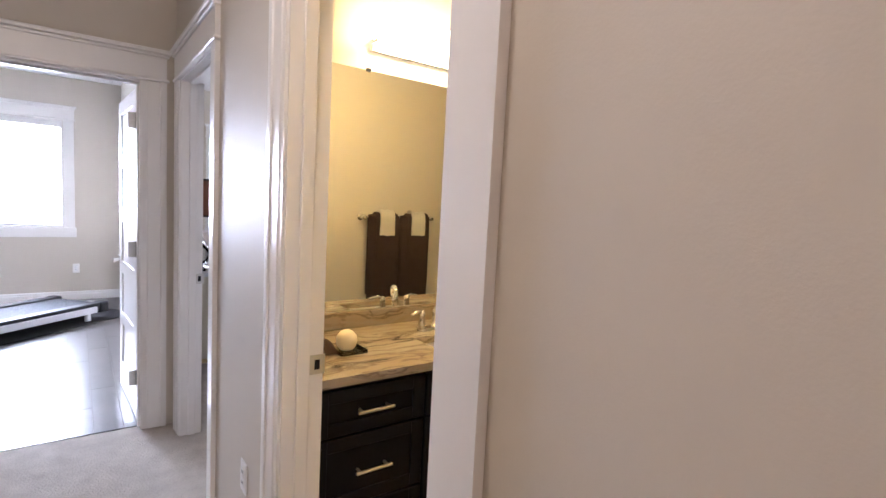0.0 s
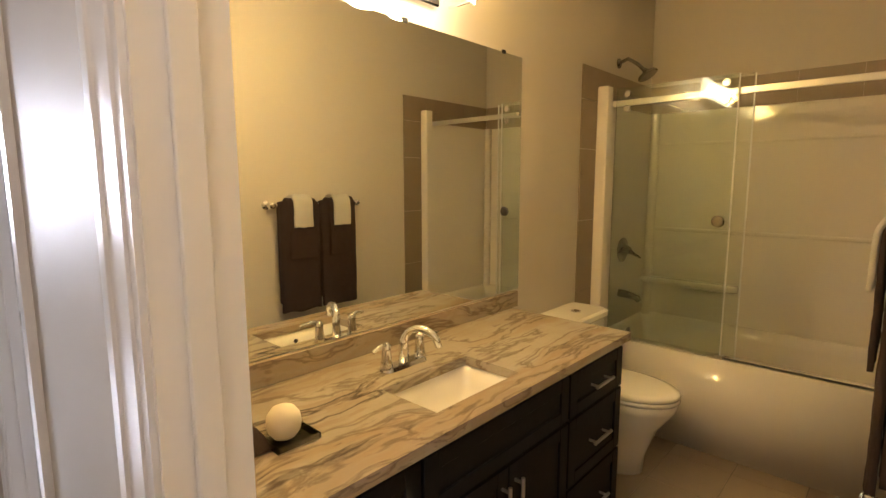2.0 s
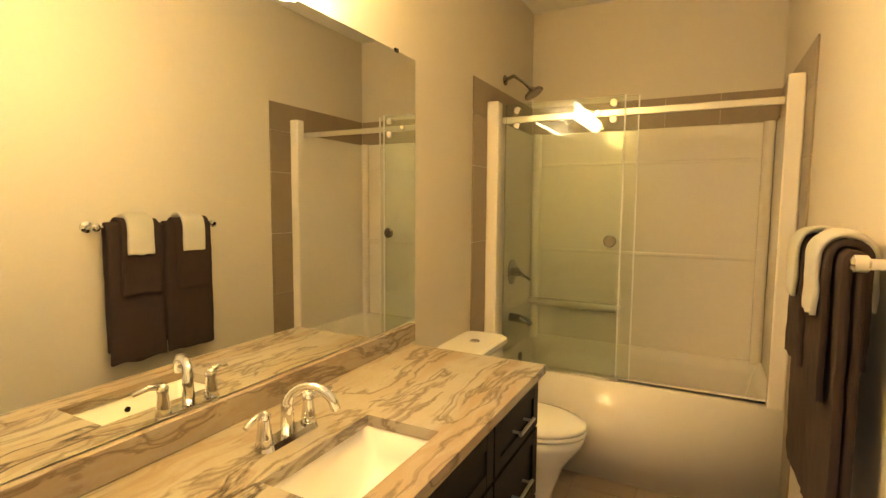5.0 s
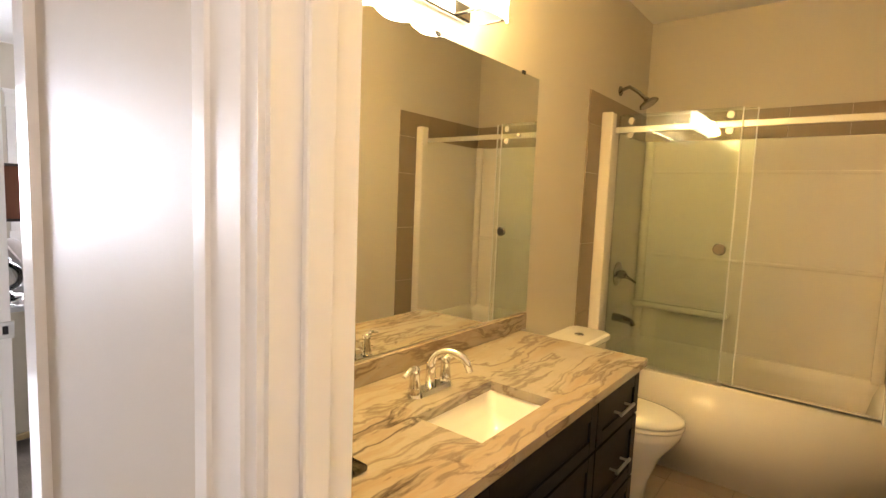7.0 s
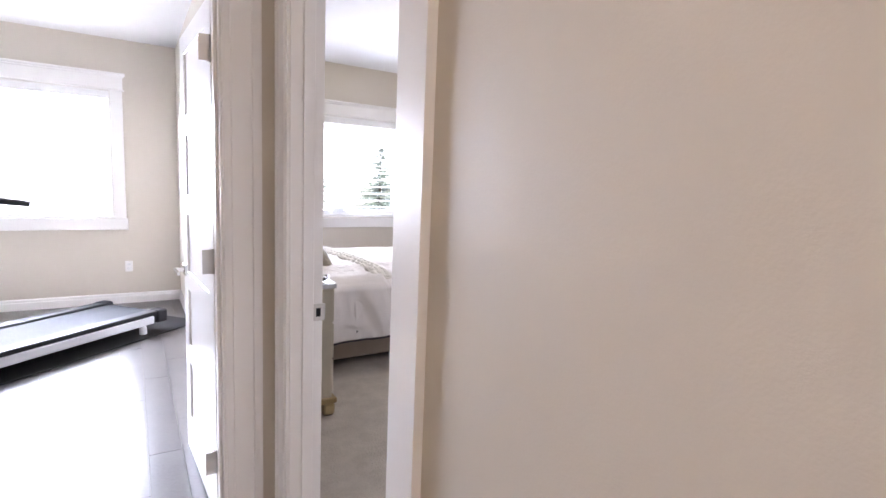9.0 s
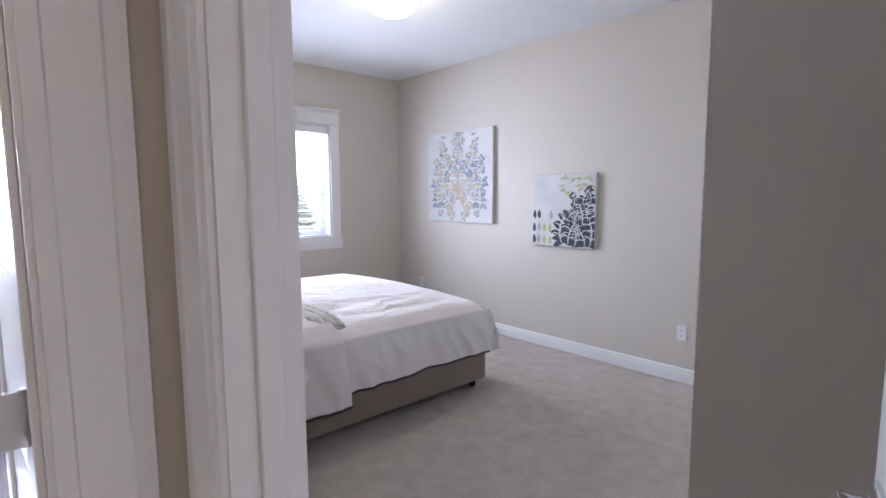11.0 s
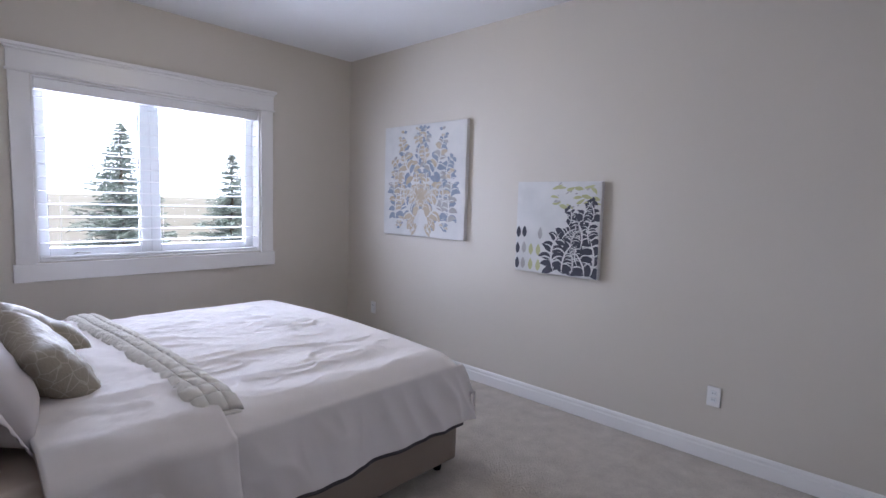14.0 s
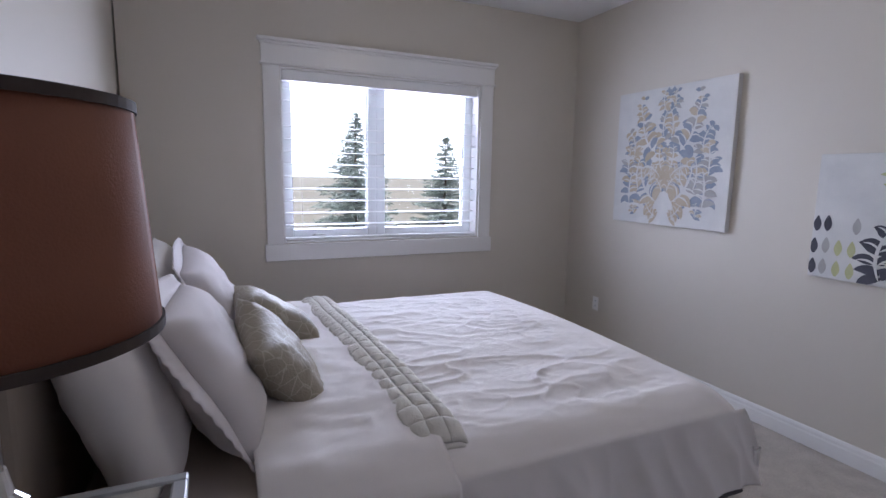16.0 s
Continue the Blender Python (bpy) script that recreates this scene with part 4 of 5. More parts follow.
def crease(a, b, seed):
    """A sharp narrow ridge with flat cloth between."""
    return max(0.0, 1 - 4.5 * abs(wob(a, b, seed))) ** 1.6 * (0.55 + 0.9 * wob(a * 0.4, b * 0.3, seed + 11))


def drape(x0, x1, top, drop_near, drop_far, foot, seed, lift=0.0):
    """Cloth over the mattress: width runs near fall, top, far fall; the foot end hangs too."""
    ya, yb, r = BY0 + 0.01, BY1 - 0.01, 0.07
    wtop = yb - ya
    total = drop_near + wtop + drop_far

    def fn(u, v):
        s = v * total - drop_near
        if s < 0:
            d = -s
            y, z = ya - 0.035 - 0.05 * min(1, d / 0.3), top - d
        elif s > wtop:
            d = s - wtop
            y, z = yb + 0.035 + 0.03 * min(1, d / 0.3), top - d
        else:
            d = 0
            y, z = ya + s, top
        e = min(s, wtop - s) if 0 <= s <= wtop else 0
        if 0 <= s <= wtop and e < r * 1.6:
            k = 1 - e / (r * 1.6)
            z -= r * 0.75 * k ** 2
            y += (-1 if s < wtop / 2 else 1) * 0.035 * k
        elif d:
            z -= r * 0.75
        length = x1 - x0 + foot
        t = u * length
        xe = x1 - x0
        if foot and t > xe - 0.12:
            q = t - (xe - 0.12)
            if q < 0.2:
                a = q / 0.2 * math.pi / 2
                x, fall = x1 - 0.12 + 0.127 * math.sin(a), 0.127 * (1 - math.cos(a))
            else:
                x, fall = x1 + 0.007 + 0.08 * min(1, (q - 0.2) / 0.3), 0.127 + (q - 0.2)
            if d == 0:
                z -= fall
            else:
                z = min(z, top - fall) if fall > 0.02 else z
                x = x1 - 0.02 + 0.06 * min(1, fall / 0.2) if fall > 0.1 else x
        else:
            x = x0 + t
        flat = 1.0 if d == 0 else 0.3
        near = 1.0 if d else min(1.0, e / 0.2)
        if foot:
            near *= max(0.0, min(1.0, (xe - 0.05 - t) / 0.25))
        z += flat * near * (0.014 * wob(x * 1.2, y * 5, seed) + 0.020 * crease(x * 1.3 + y * 0.9, y * 3.2 - x * 0.5, seed + 3) + 0.013 * crease(x * 2.6 - y * 1.4, y * 6.5 + x, seed + 5) + 0.008 * crease(x * 6 + y * 2, y * 13, seed + 6) + 0.002 * wob(x * 14, y * 30, seed + 8))
        z += lift + (0.03 * math.sin(math.pi * min(1, max(0, s / wtop))) if d == 0 else 0.03 * 0)
        if d:
            side = -1 if s < 0 else 1
            y += side * (0.05 * wob(x * 4.2 + d, d * 1.2, seed) + 0.02 * (0.4 - abs(wob(x * 8 - d * 3, d * 3, seed + 2))) * 2) * min(1, d / 0.15)
            z += 0.03 * wob(x * 2.2, 1.0, seed + 9) * d
            y += side * lift * 3
        return (x, y, max(z, 0.03))
    return fn


du = thing("duvet", (2.0, 6.08, 0.64), "white cotton duvet hanging over the bed sides", "duvet")
f1 = drape(1.30, BX1 + 0.02, 0.645, 0.30, 0.36, 0.27, 1)
part("cover", sheet(f1, 240, 280, 0.02), LINEN, du, "", True)


def hem(fn, path, r=0.008):
    return tube([Vector(fn(u, v)) for u, v in path], r, 6)


part("piping", hem(f1, [(i / 60, 0.0) for i in range(50)]), PIPING, du, "charcoal hem piping")
f2 = drape(1.06, 1.58, 0.665, 0.40, 0.40, 0.0, 4, 0.014)
fo = thing("folded_duvet_top", (1.3, 6.08, 0.66), "turned-down white duvet fold draped over the side", "duvet")
part("fold", sheet(f2, 44, 130, 0.03), LINEN, fo, "", True)
part("piping", hem(f2, [(0.0, j / 80) for j in range(0, 12)] + [(i / 30, 0.0) for i in range(31)]), PIPING, fo, "charcoal hem piping")


TH = thing("quilted_throw", (1.55, 6.1, 0.68), "cream quilted plush throw folded across the bed", "blanket")
ROWS, COLS = 24, 3


def quilt(layer, i, j):
    """One stitched square of the folded throw: puffed in the middle, tight at its seams."""
    def fn(u, v):
        c, r = (j + u) / COLS, (i + v) / ROWS
        y = 5.15 + 0.02 * layer + 1.86 * r
        puff = (math.sin(math.pi * u) * math.sin(math.pi * v)) ** 0.45
        edge = abs(2 * c - 1) ** 3
        droop = 0.05 * max(0, 1 - r * 12) ** 2 + 0.06 * max(0, (r - 0.93) * 14) ** 2
        x = 1.585 - 0.07 * r + (c - 0.5) * (0.17 + 0.02 * layer) + 0.012 * wob(r * 5, 1.0, 3)
        return (x, y, 0.685 + 0.022 * (1 - layer) - droop - 0.022 * edge + 0.012 * puff + 0.028 * math.sin(math.pi * r) + 0.004 * wob(c * 4, r * 20, layer))
    return fn


for layer in (0, 1):
    for i in range(ROWS):
        for j in range(COLS):
            part("quilted_square", sheet(quilt(layer, i, j), 7, 7, 0.006), FUR, TH, "", True)
for layer in (0, 1):
    def front(u, v):
        p = quilt(layer, 0, min(COLS - 1, int(u * COLS)))(u * COLS - min(COLS - 1, int(u * COLS)), 0)
        a = math.pi * v
        return (p[0], p[1] - 0.014 * math.sin(a), p[2] - 0.011 * (1 - math.cos(a)))
    part("plush_edge", sheet(front, 18, 8, 0.006), FUR, TH, "rolled plush edge", True)


def cushion(name, w, h, t, m, material, label, category, ruffle=False, seed=0):
    c = thing(name, m.translation, label, category)

    def side(sgn):
        def fn(u, v):
            a, b = 2 * u - 1, 2 * v - 1
            edge = max(0, (1 - a ** 4) * (1 - b ** 4)) ** 0.55
            pin = 1 - 0.07 * (1 - a * a) * b * b - 0.0
            x = a * w / 2 * (1 - 0.06 * (1 - b * b) * abs(a))
            y = b * h / 2 * (1 - 0.06 * (1 - a * a) * abs(b))
            z = sgn * t / 2 * edge * (1 + 0.10 * wob(a * 2, b * 2, seed)) + 0.010 * wob(a * 6, b * 6, seed + 2 + sgn) * edge
            return m @ Vector((x, y, z))
        return fn
    bm = sheet(side(1), 26, 26)
    merge(bm, sheet(side(-1), 26, 26))
    bmesh.ops.remove_doubles(bm, verts=bm.verts[:], dist=0.002)
    part("cover", bm, material, c, "", True)
    if ruffle:
        def fl(u, v):
            k = u * 4
            i, f = int(k) % 4, k - int(k)
            a, b = ((-1 + 2 * f, -1), (1, -1 + 2 * f), (1 - 2 * f, 1), (-1, 1 - 2 * f))[i]
            wv = math.sin(k * 90 + 2 * wob(k * 3, seed))
            e = v * 0.075
            n = math.hypot(a, b)
            return m @ Vector((a * (w / 2 - 0.008) * 0.985 + a / n * e, b * (h / 2 - 0.008) * 0.985 + b / n * e, 0.0025 * wv * v + 0.014 * wob(k * 2, v, seed)))
        part("ruffled_flange", sheet(fl, 320, 4, 0.003), material, c, "gathered ruffle flange", True)
    return c


def stand(x, y, z, lean, yaw=0.0, tip=0.0):
    """Cushion frame: local x along the bed's width, local y up the cushion, leaning back by lean degrees."""
    return pose(x, y, z) @ pose(0, 0, 0, 0, 0, yaw) @ pose(0, 0, 0, 0, -lean, 0) @ pose(0, 0, 0, 90, 0, 90) @ pose(0, 0, 0, 0, 0, tip)


for y in (5.54, 6.52):
    cushion("pillow", 0.86, 0.50, 0.22, stand(0.76, y, 0.86, 18), LINEN, "white cotton sleeping pillow against the headboard", "pillow", seed=y)
for y, tp in ((5.62, -4), (6.50, 3)):
    cushion("pillow_sham", 0.70, 0.48, 0.21, stand(0.955, y, 0.845, 30, 0, tp), SHAMLINEN, "lilac-white pillow sham with gathered ruffle edge", "pillow", True, y + 3)
for y, x, z, ln, yw, tp in ((5.68, 1.185, 0.785, 36, -4, 14), (6.30, 1.21, 0.79, 56, 14, -8)):
    cushion("throw_pillow", 0.45, 0.40, 0.16, stand(x, y, z, ln, yw, tp), BROCADE, "beige brocade cushion with stitched lattice pattern", "pillow", False, y + 7)

# nightstand
NX0, NX1, NY0, NY1, NH = RX + 0.02, 0.915, 4.34, 5.03, 0.80
ns = thing("nightstand", (0.72, 4.68, 0), "champagne nightstand with mirrored top and small dark knobs", "nightstand")
part("body", box(NX0, NX1 - 0.02, NY0 + 0.012, NY1 - 0.012, 0.11, NH - 0.03, 0.003), CHAMPAGNE, ns)
part("top_frame", boxes((NX0 - 0.005, NX1, NY0, NY0 + 0.03, NH - 0.03, NH), (NX0 - 0.005, NX1, NY1 - 0.03, NY1, NH - 0.03, NH),
                        (NX1 - 0.03, NX1, NY0 + 0.03, NY1 - 0.03, NH - 0.03, NH), (NX0 - 0.005, NX0 + 0.02, NY0 + 0.03, NY1 - 0.03, NH - 0.03, NH), bevel=0.004), SILVER, ns, "silver-leaf frame of the top")
part("mirror_top", box(NX0 + 0.021, NX1 - 0.031, NY0 + 0.031, NY1 - 0.031, NH - 0.012, NH - 0.004, 0.001), MIRROR, ns, "mirrored top panel")
part("plinth", boxes((NX0, NX1 + 0.01, NY0 - 0.004, NY0 + 0.03, 0.075, 0.11), (NX0, NX1 + 0.01, NY1 - 0.03, NY1 + 0.004, 0.075, 0.11), (NX1 - 0.025, NX1 + 0.01, NY0, NY1, 0.076, 0.109), bevel=0.006), GOLDFOOT, ns)
for y in (NY0 + 0.03, NY1 - 0.03):
    for x in (NX0 + 0.04, NX1 - 0.03):
        part("bracket_foot", boxes((x - 0.04, x + 0.03, y - 0.03, y + 0.03, 0, 0.076), bevel=0.012), GOLDFOOT, ns, "aged gold bracket foot")
for z0, z1 in ((0.125, 0.335), (0.345, 0.555), (0.565, 0.765)):
    d = part("drawer", box(NX1 - 0.021, NX1 - 0.004, NY0 + 0.03, NY1 - 0.03, z0, z1, 0.004), CHAMPAGNE, ns)
    for y in (NY0 + 0.17, NY1 - 0.17):
        part("knob", lathe([(0.006, -0.005), (0.006, 0.012), (0.014, 0.018), (0.014, 0.026), (0.006, 0.03)], (NX1, y, (z0 + z1) / 2), 14, axis="x"), BLACK, d, "dark round knob")

# table lamp
LX, LY = 0.715, 4.66
lp = thing("table_lamp", (LX, LY, NH), "table lamp with rust drum shade and glass ball base", "table lamp")
part("foot", lathe([(0.075, 0), (0.075, 0.012), (0.03, 0.02), (0.018, 0.03)], (LX, LY, NH), 28), CHROME, lp)
part("glass_ball", lathe([(0.015, 0.03)] + [(0.085 * math.sin(a), 0.115 - 0.085 * math.cos(a)) for a in (math.pi * i / 14 for i in range(2, 13))] + [(0.02, 0.20)], (LX, LY, NH), 32), CRYSTAL, lp, "clear crystal ball", True)
part("inner_stem", tube([(LX, LY, NH + 0.02), (LX, LY, 1.30)], 0.011, 12), CHROME, lp)
part("collar", lathe([(0.03, 0.20), (0.034, 0.21), (0.02, 0.225), (0.014, 0.26)], (LX, LY, NH), 20), CHROME, lp)
SZ0, SZ1, SR = 1.235, 1.54, 0.205
sh_ = sheet(lambda u, v: (LX + (SR - 0.02 * v) * math.cos(2 * math.pi * u), LY + (SR - 0.02 * v) * math.sin(2 * math.pi * u), SZ0 + (SZ1 - SZ0) * v), 56, 3, 0.004)
sp = part("shade", sh_, SHADE, lp, "rust-brown silk drum shade", True)
for z, r in ((SZ0, SR), (SZ1 - 0.014, SR - 0.019)):
    part("binding", lathe([(r - 0.007, 0), (r + 0.003, 0), (r + 0.003, 0.014), (r - 0.007, 0.014), (r - 0.007, 0)], (LX, LY, z), 56), SHADERIM, sp)
part("spider", boxes((LX - SR + 0.025, LX + SR - 0.025, LY - 0.003, LY + 0.003, SZ1 - 0.05, SZ1 - 0.044), (LX - 0.003, LX + 0.003, LY - SR + 0.025, LY + SR - 0.025, SZ1 - 0.05, SZ1 - 0.044)), NICKEL, lp)
gl = thing("glass_bowl", (0.86, 4.50, NH), "small clear glass bowl on the nightstand", "bowl")
part("bowl", lathe([(0.02, 0.0), (0.045, 0.006), (0.058, 0.035), (0.055, 0.035), (0.04, 0.01), (0.01, 0.006)], (0.84, 4.44, NH - 0.003), 24), CRYSTAL, gl)

# ceiling light
cl = thing("ceiling_light", (2.35, 5.55, HL), "lit flush-mount ceiling light with opal glass dome", "ceiling lamp")
part("pan", lathe([(0.19, -0.001), (0.19, -0.03), (0.175, -0.035)], (2.35, 5.55, HL), 36), NICKEL, cl)
dm = part("dome", lathe([(0.185, -0.032)] + [(0.185 * math.cos(a), -0.034 - 0.10 * math.sin(a)) for a in (math.pi / 2 * i / 10 for i in range(10))] + [(0.01, -0.134)], (2.35, 5.55, HL), 36), DOMEGLASS, cl, "glowing opal glass dome", True)
dm.visible_shadow = False
sm = thing("smoke_detector", (1.6, 4.4, HL), "round white smoke detector on the ceiling", "smoke detector")
part("case", lathe([(0.065, -0.001), (0.065, -0.02), (0.05, -0.035), (0.02, -0.038)], (1.6, 4.4, HL), 28), VINYL, sm)

# ---- paintings ----


def leaf(bm, cx, cz, length, width, angle, curl, n=10):
    """A curling pointed leaf, flat in the plane of the canvas: local (across, up)."""
    l, r = [], []
    y = 0.0
    x, z, a = cx, cz, angle
    for i in range(n + 1):
        t = i / n
        w = width * math.sin(math.pi * min(1, t * 0.97 + 0.03)) ** 0.8 * (1 - 0.35 * t)
        l.append(bm.verts.new((x - math.sin(a) * w / 2, y, z + math.cos(a) * w / 2)))
        r.append(bm.verts.new((x + math.sin(a) * w / 2, y, z - math.cos(a) * w / 2)))
        x += math.cos(a) * length / n
        z += math.sin(a) * length / n
        a += curl / n
    for i in range(n):
        bm.faces.new((l[i], r[i], r[i + 1], l[i + 1]))


def painting(name, y0, y1, z0, z1, label, motifs):
    """A canvas with its brush marks; motifs are (part name, material, leaves), a leaf being (across, up, length, width, angle, curl)."""
    p = thing(name, (PX, (y0 + y1) / 2, z0), label, "painting")
    part("canvas", box(PX - 0.04, PX - 0.001, y0, y1, z0, z1, 0.004, 2), CANVAS, p, "stretched white-washed canvas")
    w, h = y1 - y0, z1 - z0
    k = 0
    for nm, m, leaves in motifs:
        for x, z, ln, wd, a, c in leaves:
            bm = bmesh.new()
            leaf(bm, x, z, ln, wd, radians(a), radians(c))
            k += 1
            for v in bm.verts:
                v.co = (PX - 0.0408 - 0.000015 * k, y1 - max(0.004, min(0.996, v.co.x)) * w, z0 + max(0.004, min(0.996, v.co.z)) * h)
            part(nm, bm, m, p)


def both(rows, cx=0.5):
    """Leaves given by their offset from the axis, on both sides of it."""
    return [(cx + x, z, ln, w, a, c) for x, z, ln, w, a, c in rows] + [(cx - x, z, ln, w, 180 - a, -c) for x, z, ln, w, a, c in rows]


rnd_p = random.Random(12)


def scroll(x, z, size, a, turn, n=4):
    """Slim line work of one scrolled leaf: a spine with veins that peel off to both sides and curl."""
    rows = [(x, z, size, size * 0.065, a, turn)]
    for k in range(1, n + 1):
        t = k / (n + 1)
        b = radians(a + turn * t * 0.5)
        px, pz = x + math.cos(b) * size * t * 0.97, z + math.sin(b) * size * t * 0.97
        for side in (-1, 1):
            rows.append((px, pz, size * (0.42 - 0.22 * t), size * 0.042, a + turn * t + side * 38, side * 85))
    return rows


def ground(rows, fat, wander):
    """Broad dabs of colour that fill the body of a leaf, uneven along their edges."""
    out = []
    for x, z, size, a, turn in rows:
        for k in range(7):
            t = k / 7
            b = radians(a + turn * t * 0.5)
            px, pz = x + math.cos(b) * size * t + rnd_p.uniform(-wander, wander), z + math.sin(b) * size * t + rnd_p.uniform(-wander, wander)
            for side in (-1, 1):
                out.append((px, pz, size * (0.42 - 0.18 * t), size * fat, a + turn * t + side * rnd_p.uniform(25, 70), side * rnd_p.uniform(40, 100)))
    return out


STEMS = [(0.02, 0.24, 0.16, 80, -60), (0.03, 0.40, 0.20, 65, 40), (0.11, 0.30, 0.16, 60, 80), (0.32, 0.14, 0.28, 80, 30), (0.35, 0.36, 0.24, 85, 20),
         (0.06, 0.17, 0.36, 30, 70), (0.24, 0.26, 0.26, 70, 50), (0.05, 0.36, 0.22, 55, -90), (0.12, 0.54, 0.30, 45, 50), (0.30, 0.52, 0.20, 100, -60),
         (0.03, 0.64, 0.22, 75, 50), (0.03, 0.84, 0.14, 60, 60), (0.22, 0.78, 0.16, 50, 70), (0.05, 0.06, 0.16, 20, 60), (0.26, 0.07, 0.12, 60, 60)]
tints = {BLUEGREY: [], TAN: [], SMOKE: []}
for r_ in both(ground(STEMS, 0.21, 0.02)) + both([(0.0, 0.30, 0.12, 0.07, 60, 60), (0.01, 0.46, 0.12, 0.03, 85, 0), (0.0, 0.94, 0.06, 0.05, 40, 60)]):
    tan_ = 0.6 - 0.6 * r_[0] + (0.5 if abs(r_[0] - 0.5) < 0.1 and r_[1] < 0.45 else 0.0)
    tints[TAN if rnd_p.random() < tan_ else SMOKE if rnd_p.random() < 0.2 else BLUEGREY].append(r_)
lines = []
for st in STEMS:
    lines += scroll(*st)
painting("large_painting", 6.02, 7.01, 1.13, 2.10, "large square canvas with blue-grey and tan damask flourish",
         [("blue_dab", BLUEGREY, tints[BLUEGREY]), ("grey_dab", SMOKE, tints[SMOKE]), ("tan_dab", TAN, tints[TAN]), ("white_line", CANVAS, both(lines))])


def diamonds(cols, rows, tall=0.13):
    return [(c + rnd_p.uniform(-0.006, 0.006), r + rnd_p.uniform(-0.01, 0.01), tall, 0.07, 90, 0) for c in cols for r in rows]


INKSTEMS = [(0.50, 0.04, 0.46, 112, -70), (0.60, 0.02, 0.40, 95, -60), (0.70, 0.02, 0.30, 70, 60), (0.86, 0.02, 0.34, 95, 60), (0.92, 0.02, 0.40, 70, 50),
            (0.58, 0.38, 0.26, 60, -60), (0.70, 0.30, 0.28, 100, -90), (0.80, 0.30, 0.34, 75, 60), (0.90, 0.36, 0.30, 110, -60), (0.66, 0.54, 0.20, 60, 70),
            (0.82, 0.58, 0.24, 95, -70), (0.92, 0.60, 0.22, 70, 80), (0.78, 0.12, 0.24, 120, -60)]
waves = [(0.44 + 0.09 * i + rnd_p.uniform(-0.02, 0.02), 0.76 + 0.08 * k + rnd_p.uniform(-0.015, 0.015), rnd_p.uniform(0.08, 0.14), rnd_p.uniform(0.03, 0.06), rnd_p.uniform(-20, 20), rnd_p.uniform(-60, 60))
         for k in range(3) for i in range(6) if rnd_p.random() < 0.85]
flecks = [(rnd_p.uniform(0.44, 0.92), rnd_p.uniform(0.70, 0.97), rnd_p.uniform(0.02, 0.06), 0.018, rnd_p.uniform(-30, 30), 40) for i in range(14)]
ink_lines = []
for st in INKSTEMS:
    ink_lines += scroll(*st, n=3)
painting("small_painting", 4.86, 5.51, 0.955, 1.60, "small square canvas with ink-blue damask and olive diamonds",
         [("olive_diamond", OLIVE, diamonds((0.20, 0.30), (0.03, 0.20))), ("olive_wave", OLIVE, waves), ("smoke_fleck", SMOKE, flecks),
          ("grey_diamond", SMOKE, diamonds((0.11,), (0.03, 0.20)) + diamonds((0.31,), (0.38,))), ("ink_diamond", INK, diamonds((0.03, 0.11), (0.38,)) + diamonds((0.03,), (0.20, 0.03))),
          ("ink_dab", INK, ground(INKSTEMS, 0.2, 0.02)), ("white_line", CANVAS, ink_lines)])

# ---- exercise room ----
fl = tagged(new("floor_gym", mesh("floor_gym", box(-2.6, HX, ENDY + 0.061, GY, -0.02, -0.004), GROUT)), "dark laminate plank floor with daylight sheen", "floor", kind="structure")
pme = mesh("plank", box(0.0006, 0.1494, 0.0006, 1.0994, -0.006, 0.0, 0.0008), LAMINATE)
for i in range(20):
    for j in range(-1, 5):
        y = ENDY + 0.061 + j * 1.1 + (i * 0.37) % 1.1
        x = -2.6 + i * 0.15
        if y < ENDY + 0.06 or y + 1.1 > GY + 0.15 or x + 0.15 > HX + 0.05:
            if y + 1.1 < ENDY + 0.1 or y > GY or x > HX - 0.03:
                continue
            y0, y1 = max(y, ENDY + 0.062), min(y + 1.099, GY - 0.002)
            pl = new("plank", mesh("plank", box(x + 0.0006, min(x + 0.1494, HX - 0.002), y0, y1, -0.006, 0.0, 0.0008), LAMINATE))
        else:
            pl = new("plank", pme)
            pl.location = (x, y, 0)
        pl.parent = fl

TM = Matrix.Translation((-0.12, 6.95, 0)) @ Matrix(((-0.75, -0.66, 0, 0), (-0.66, 0.75, 0, 0), (0, 0, 1, 0), (0, 0, 0, 1)))
tm = thing("treadmill", (-0.7, 6.4, 0), "black treadmill with silver side rails on a mat", "treadmill")


def tpart(name, bm, material, label="", smooth=False, parent=None):
    bmesh.ops.transform(bm, matrix=TM, verts=bm.verts[:])
    return part(name, bm, material, parent or tm, label, smooth)


tpart("deck", box(0.02, 1.75, -0.36, 0.36, 0.09, 0.15, 0.01), BLACK)
tpart("belt", box(0.0, 1.70, -0.25, 0.25, 0.135, 0.165, 0.012, 3), BELT, "black running belt")
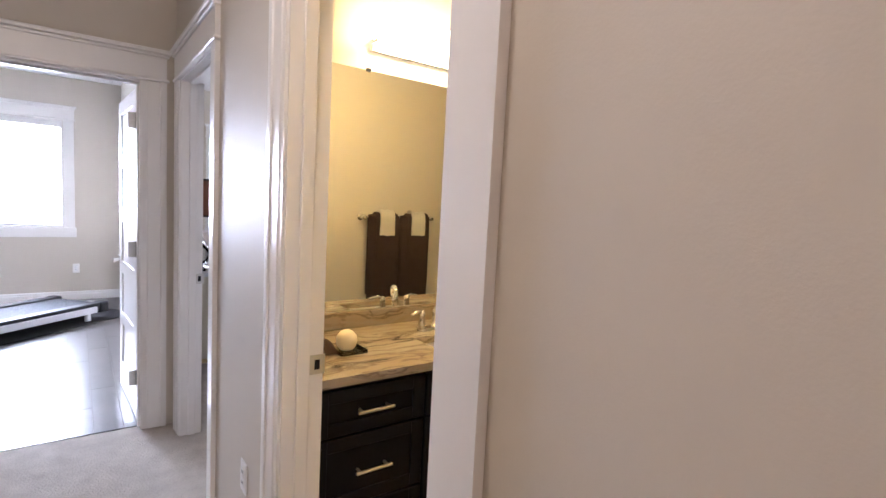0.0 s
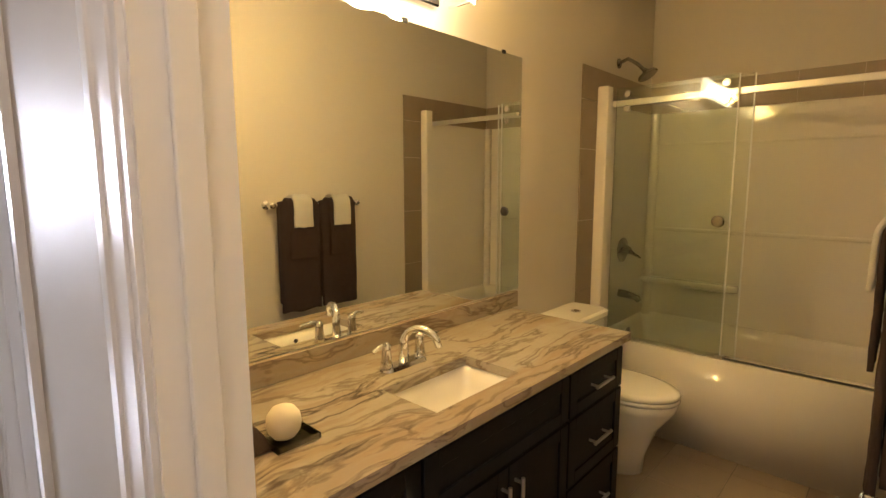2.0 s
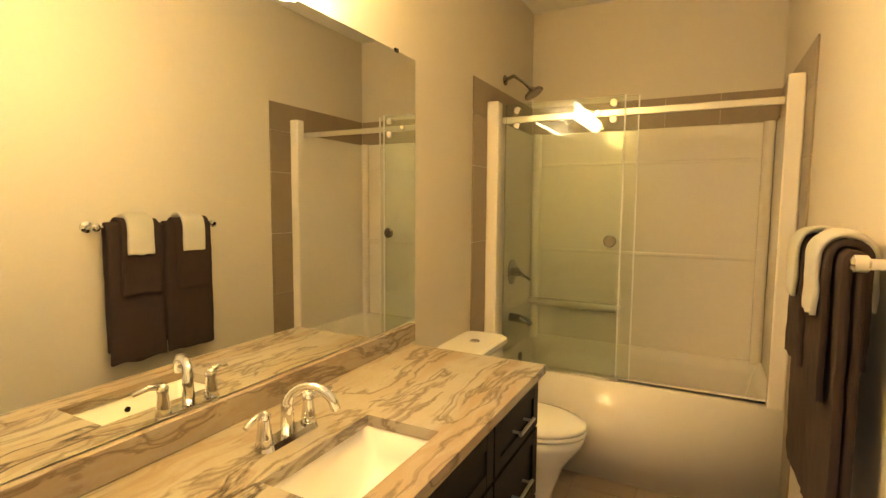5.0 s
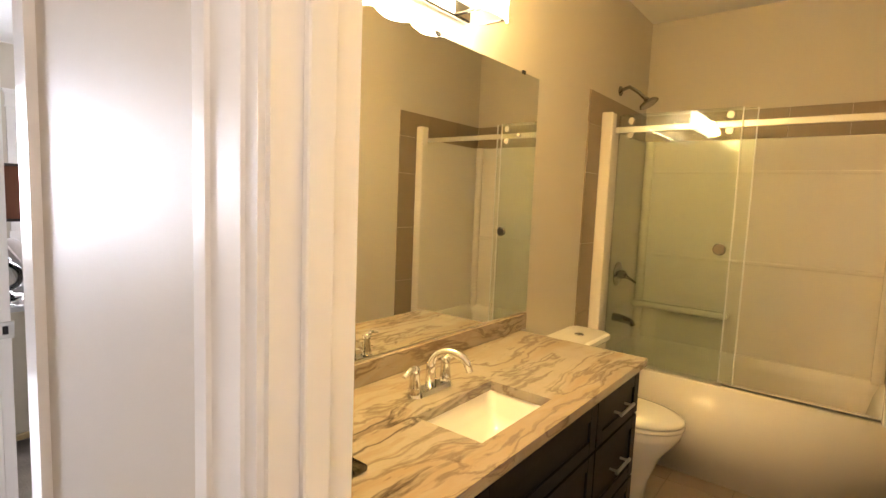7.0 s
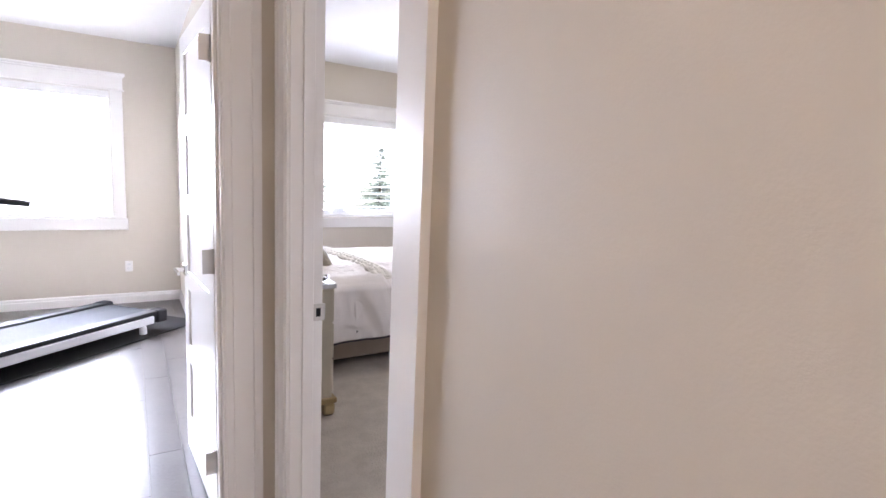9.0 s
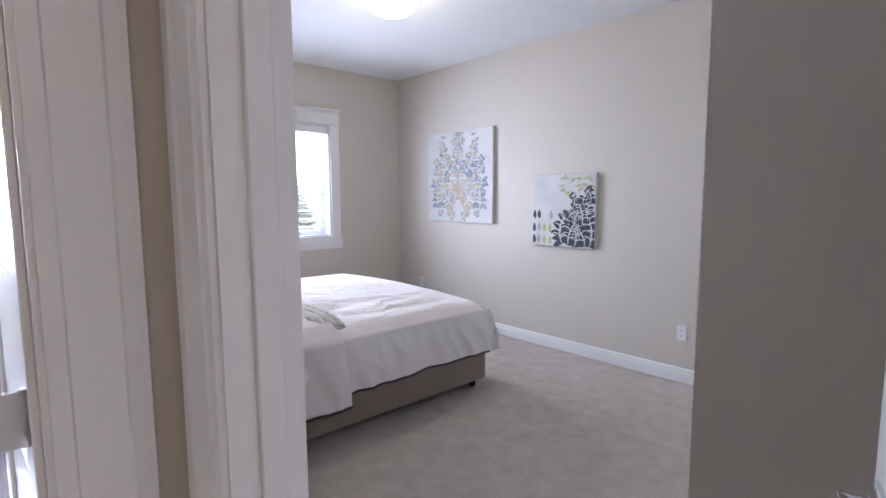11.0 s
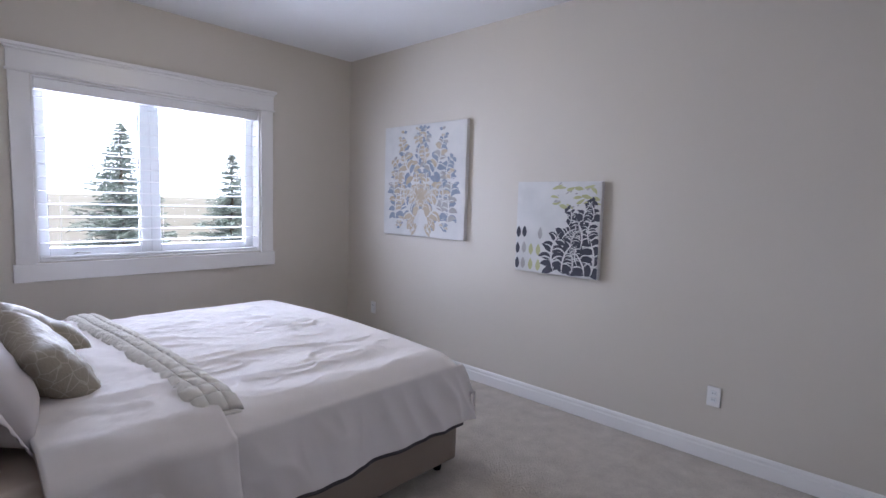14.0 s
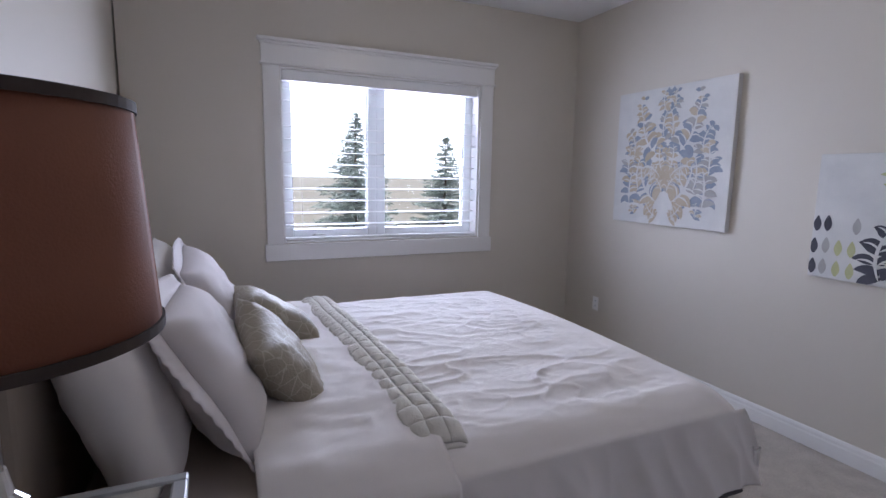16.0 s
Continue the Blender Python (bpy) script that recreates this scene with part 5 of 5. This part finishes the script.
for s in (-1, 1):
    tpart("side_rail", box(0.03, 1.72, s * 0.31 - 0.055, s * 0.31 + 0.055, 0.13, 0.18, 0.01, 2), BLACK, "black foot rail")
    tpart("silver_skirt", box(0.1, 1.72, s * 0.37 - 0.012, s * 0.37 + 0.012, 0.08, 0.145, 0.004), SILVER, "silver side trim")
    tpart("end_cap", box(-0.05, 0.06, s * 0.32 - 0.06, s * 0.32 + 0.06, 0.07, 0.185, 0.02, 3), BLACK)
    tpart("foot", lathe([(0.03, 0), (0.03, 0.05), (0.02, 0.09)], (0.2, s * 0.36, 0), 16), SILVER)
    tpart("upright", tube([(1.62, s * 0.38, 0.1), (1.78, s * 0.38, 1.1)], 0.03, 10), SILVER)
    tpart("handlebar", tube([(1.78, s * 0.38, 1.12), (1.36, s * 0.38, 1.19), (1.08, s * 0.38, 1.155)], [0.022, 0.024, 0.02], 12), BLACK, "black handlebar")
tpart("motor_cover", box(1.45, 2.0, -0.36, 0.36, 0.06, 0.30, 0.05, 3), BLACK)
tpart("console", box(1.74, 1.86, -0.42, 0.42, 1.06, 1.4, 0.03, 3), BLACK)
mt = box(-0.35, 1.9, -0.48, 0.52, 0.001, 0.008, 0.002)
bmesh.ops.transform(mt, matrix=TM, verts=mt.verts[:])
solid("treadmill_mat", mt, BLACK, "black rubber mat under the treadmill", "mat")

# ---- outdoors ----
gr = sheet(lambda u, v: (-400 + 800 * u, 8.2 + 900 * v ** 2, -0.7 + 0.25 * wob(u * 40, v * 30)), 60, 50)
solid("ground", gr, FIELD, "dry pale grass field", "field", kind="structure")
solid("ground_near", box(-400, 400, -400, 8.2, -1.0, -0.7), FIELD, "ground under and behind the house", "field", kind="structure")

SKYGLOW = bpy.data.materials.new("overcast_sky")
SKYGLOW.use_nodes = True
em = SKYGLOW.node_tree.nodes.new("ShaderNodeEmission")
em.inputs[0].default_value, em.inputs[1].default_value = (0.95, 0.97, 1.0, 1), 3.2
SKYGLOW.node_tree.links.new(em.outputs[0], SKYGLOW.node_tree.nodes["Material Output"].inputs[0])
solid("backdrop", box(-500, 500, 600, 601, -20, 320), SKYGLOW, "bright overcast sky beyond the field", "sky", kind="structure")


def spruce(x, y, h, seed, label):
    rnd = random.Random(seed)
    t = thing("spruce_tree", (x, y, -0.7), label, "tree", "spruces outside the window")
    part("trunk", lathe([(0.10, 0), (0.06, h * 0.5), (0.01, h)], (x, y, -0.75), 10), BARK, t)
    bm = bmesh.new()
    z = 0.25
    while z < h - 0.05:
        k = 1 - z / h
        reach = 0.40 * h * k ** 0.85 + 0.08
        for b in range(7):
            a = rnd.uniform(0, 2 * math.pi)
            ln = reach * rnd.uniform(0.5, 1.1)
            lift = rnd.uniform(-0.06, 0.06)
            steps = max(3, int(ln / 0.12))
            for s in range(steps):
                f = (s + 0.5) / steps
                px, py = x + math.cos(a) * ln * f, y + math.sin(a) * ln * f
                pz = -0.7 + z + lift - 0.16 * ln * f + 0.16 * ln * f * f
                for q in range(6):
                    d = Vector((math.cos(a + rnd.uniform(-1.2, 1.2)), math.sin(a + rnd.uniform(-1.2, 1.2)), rnd.uniform(-0.5, 0.35)))
                    d = d.normalized() * rnd.uniform(0.10, 0.2) * (0.6 + k)
                    w = d.cross(Vector((rnd.uniform(-1, 1), rnd.uniform(-1, 1), rnd.uniform(-1, 1)))).normalized() * 0.032
                    p = Vector((px, py, pz))
                    bm.faces.new([bm.verts.new(c) for c in (p - w, p + w, p + d)])
        z += 0.085
    me = bpy.data.meshes.new("crown")
    bm.to_mesh(me)
    bm.free()
    me.materials.append(NEEDLE)
    c = new("crown", me)
    c.parent = t
    c.matrix_parent_inverse = t.matrix_basis.inverted()


spruce(5.9, 23.0, 4.5, 3, "young blue-green spruce in the pale field")
spruce(9.9, 23.5, 3.8, 8, "young spruce standing alone in the field")
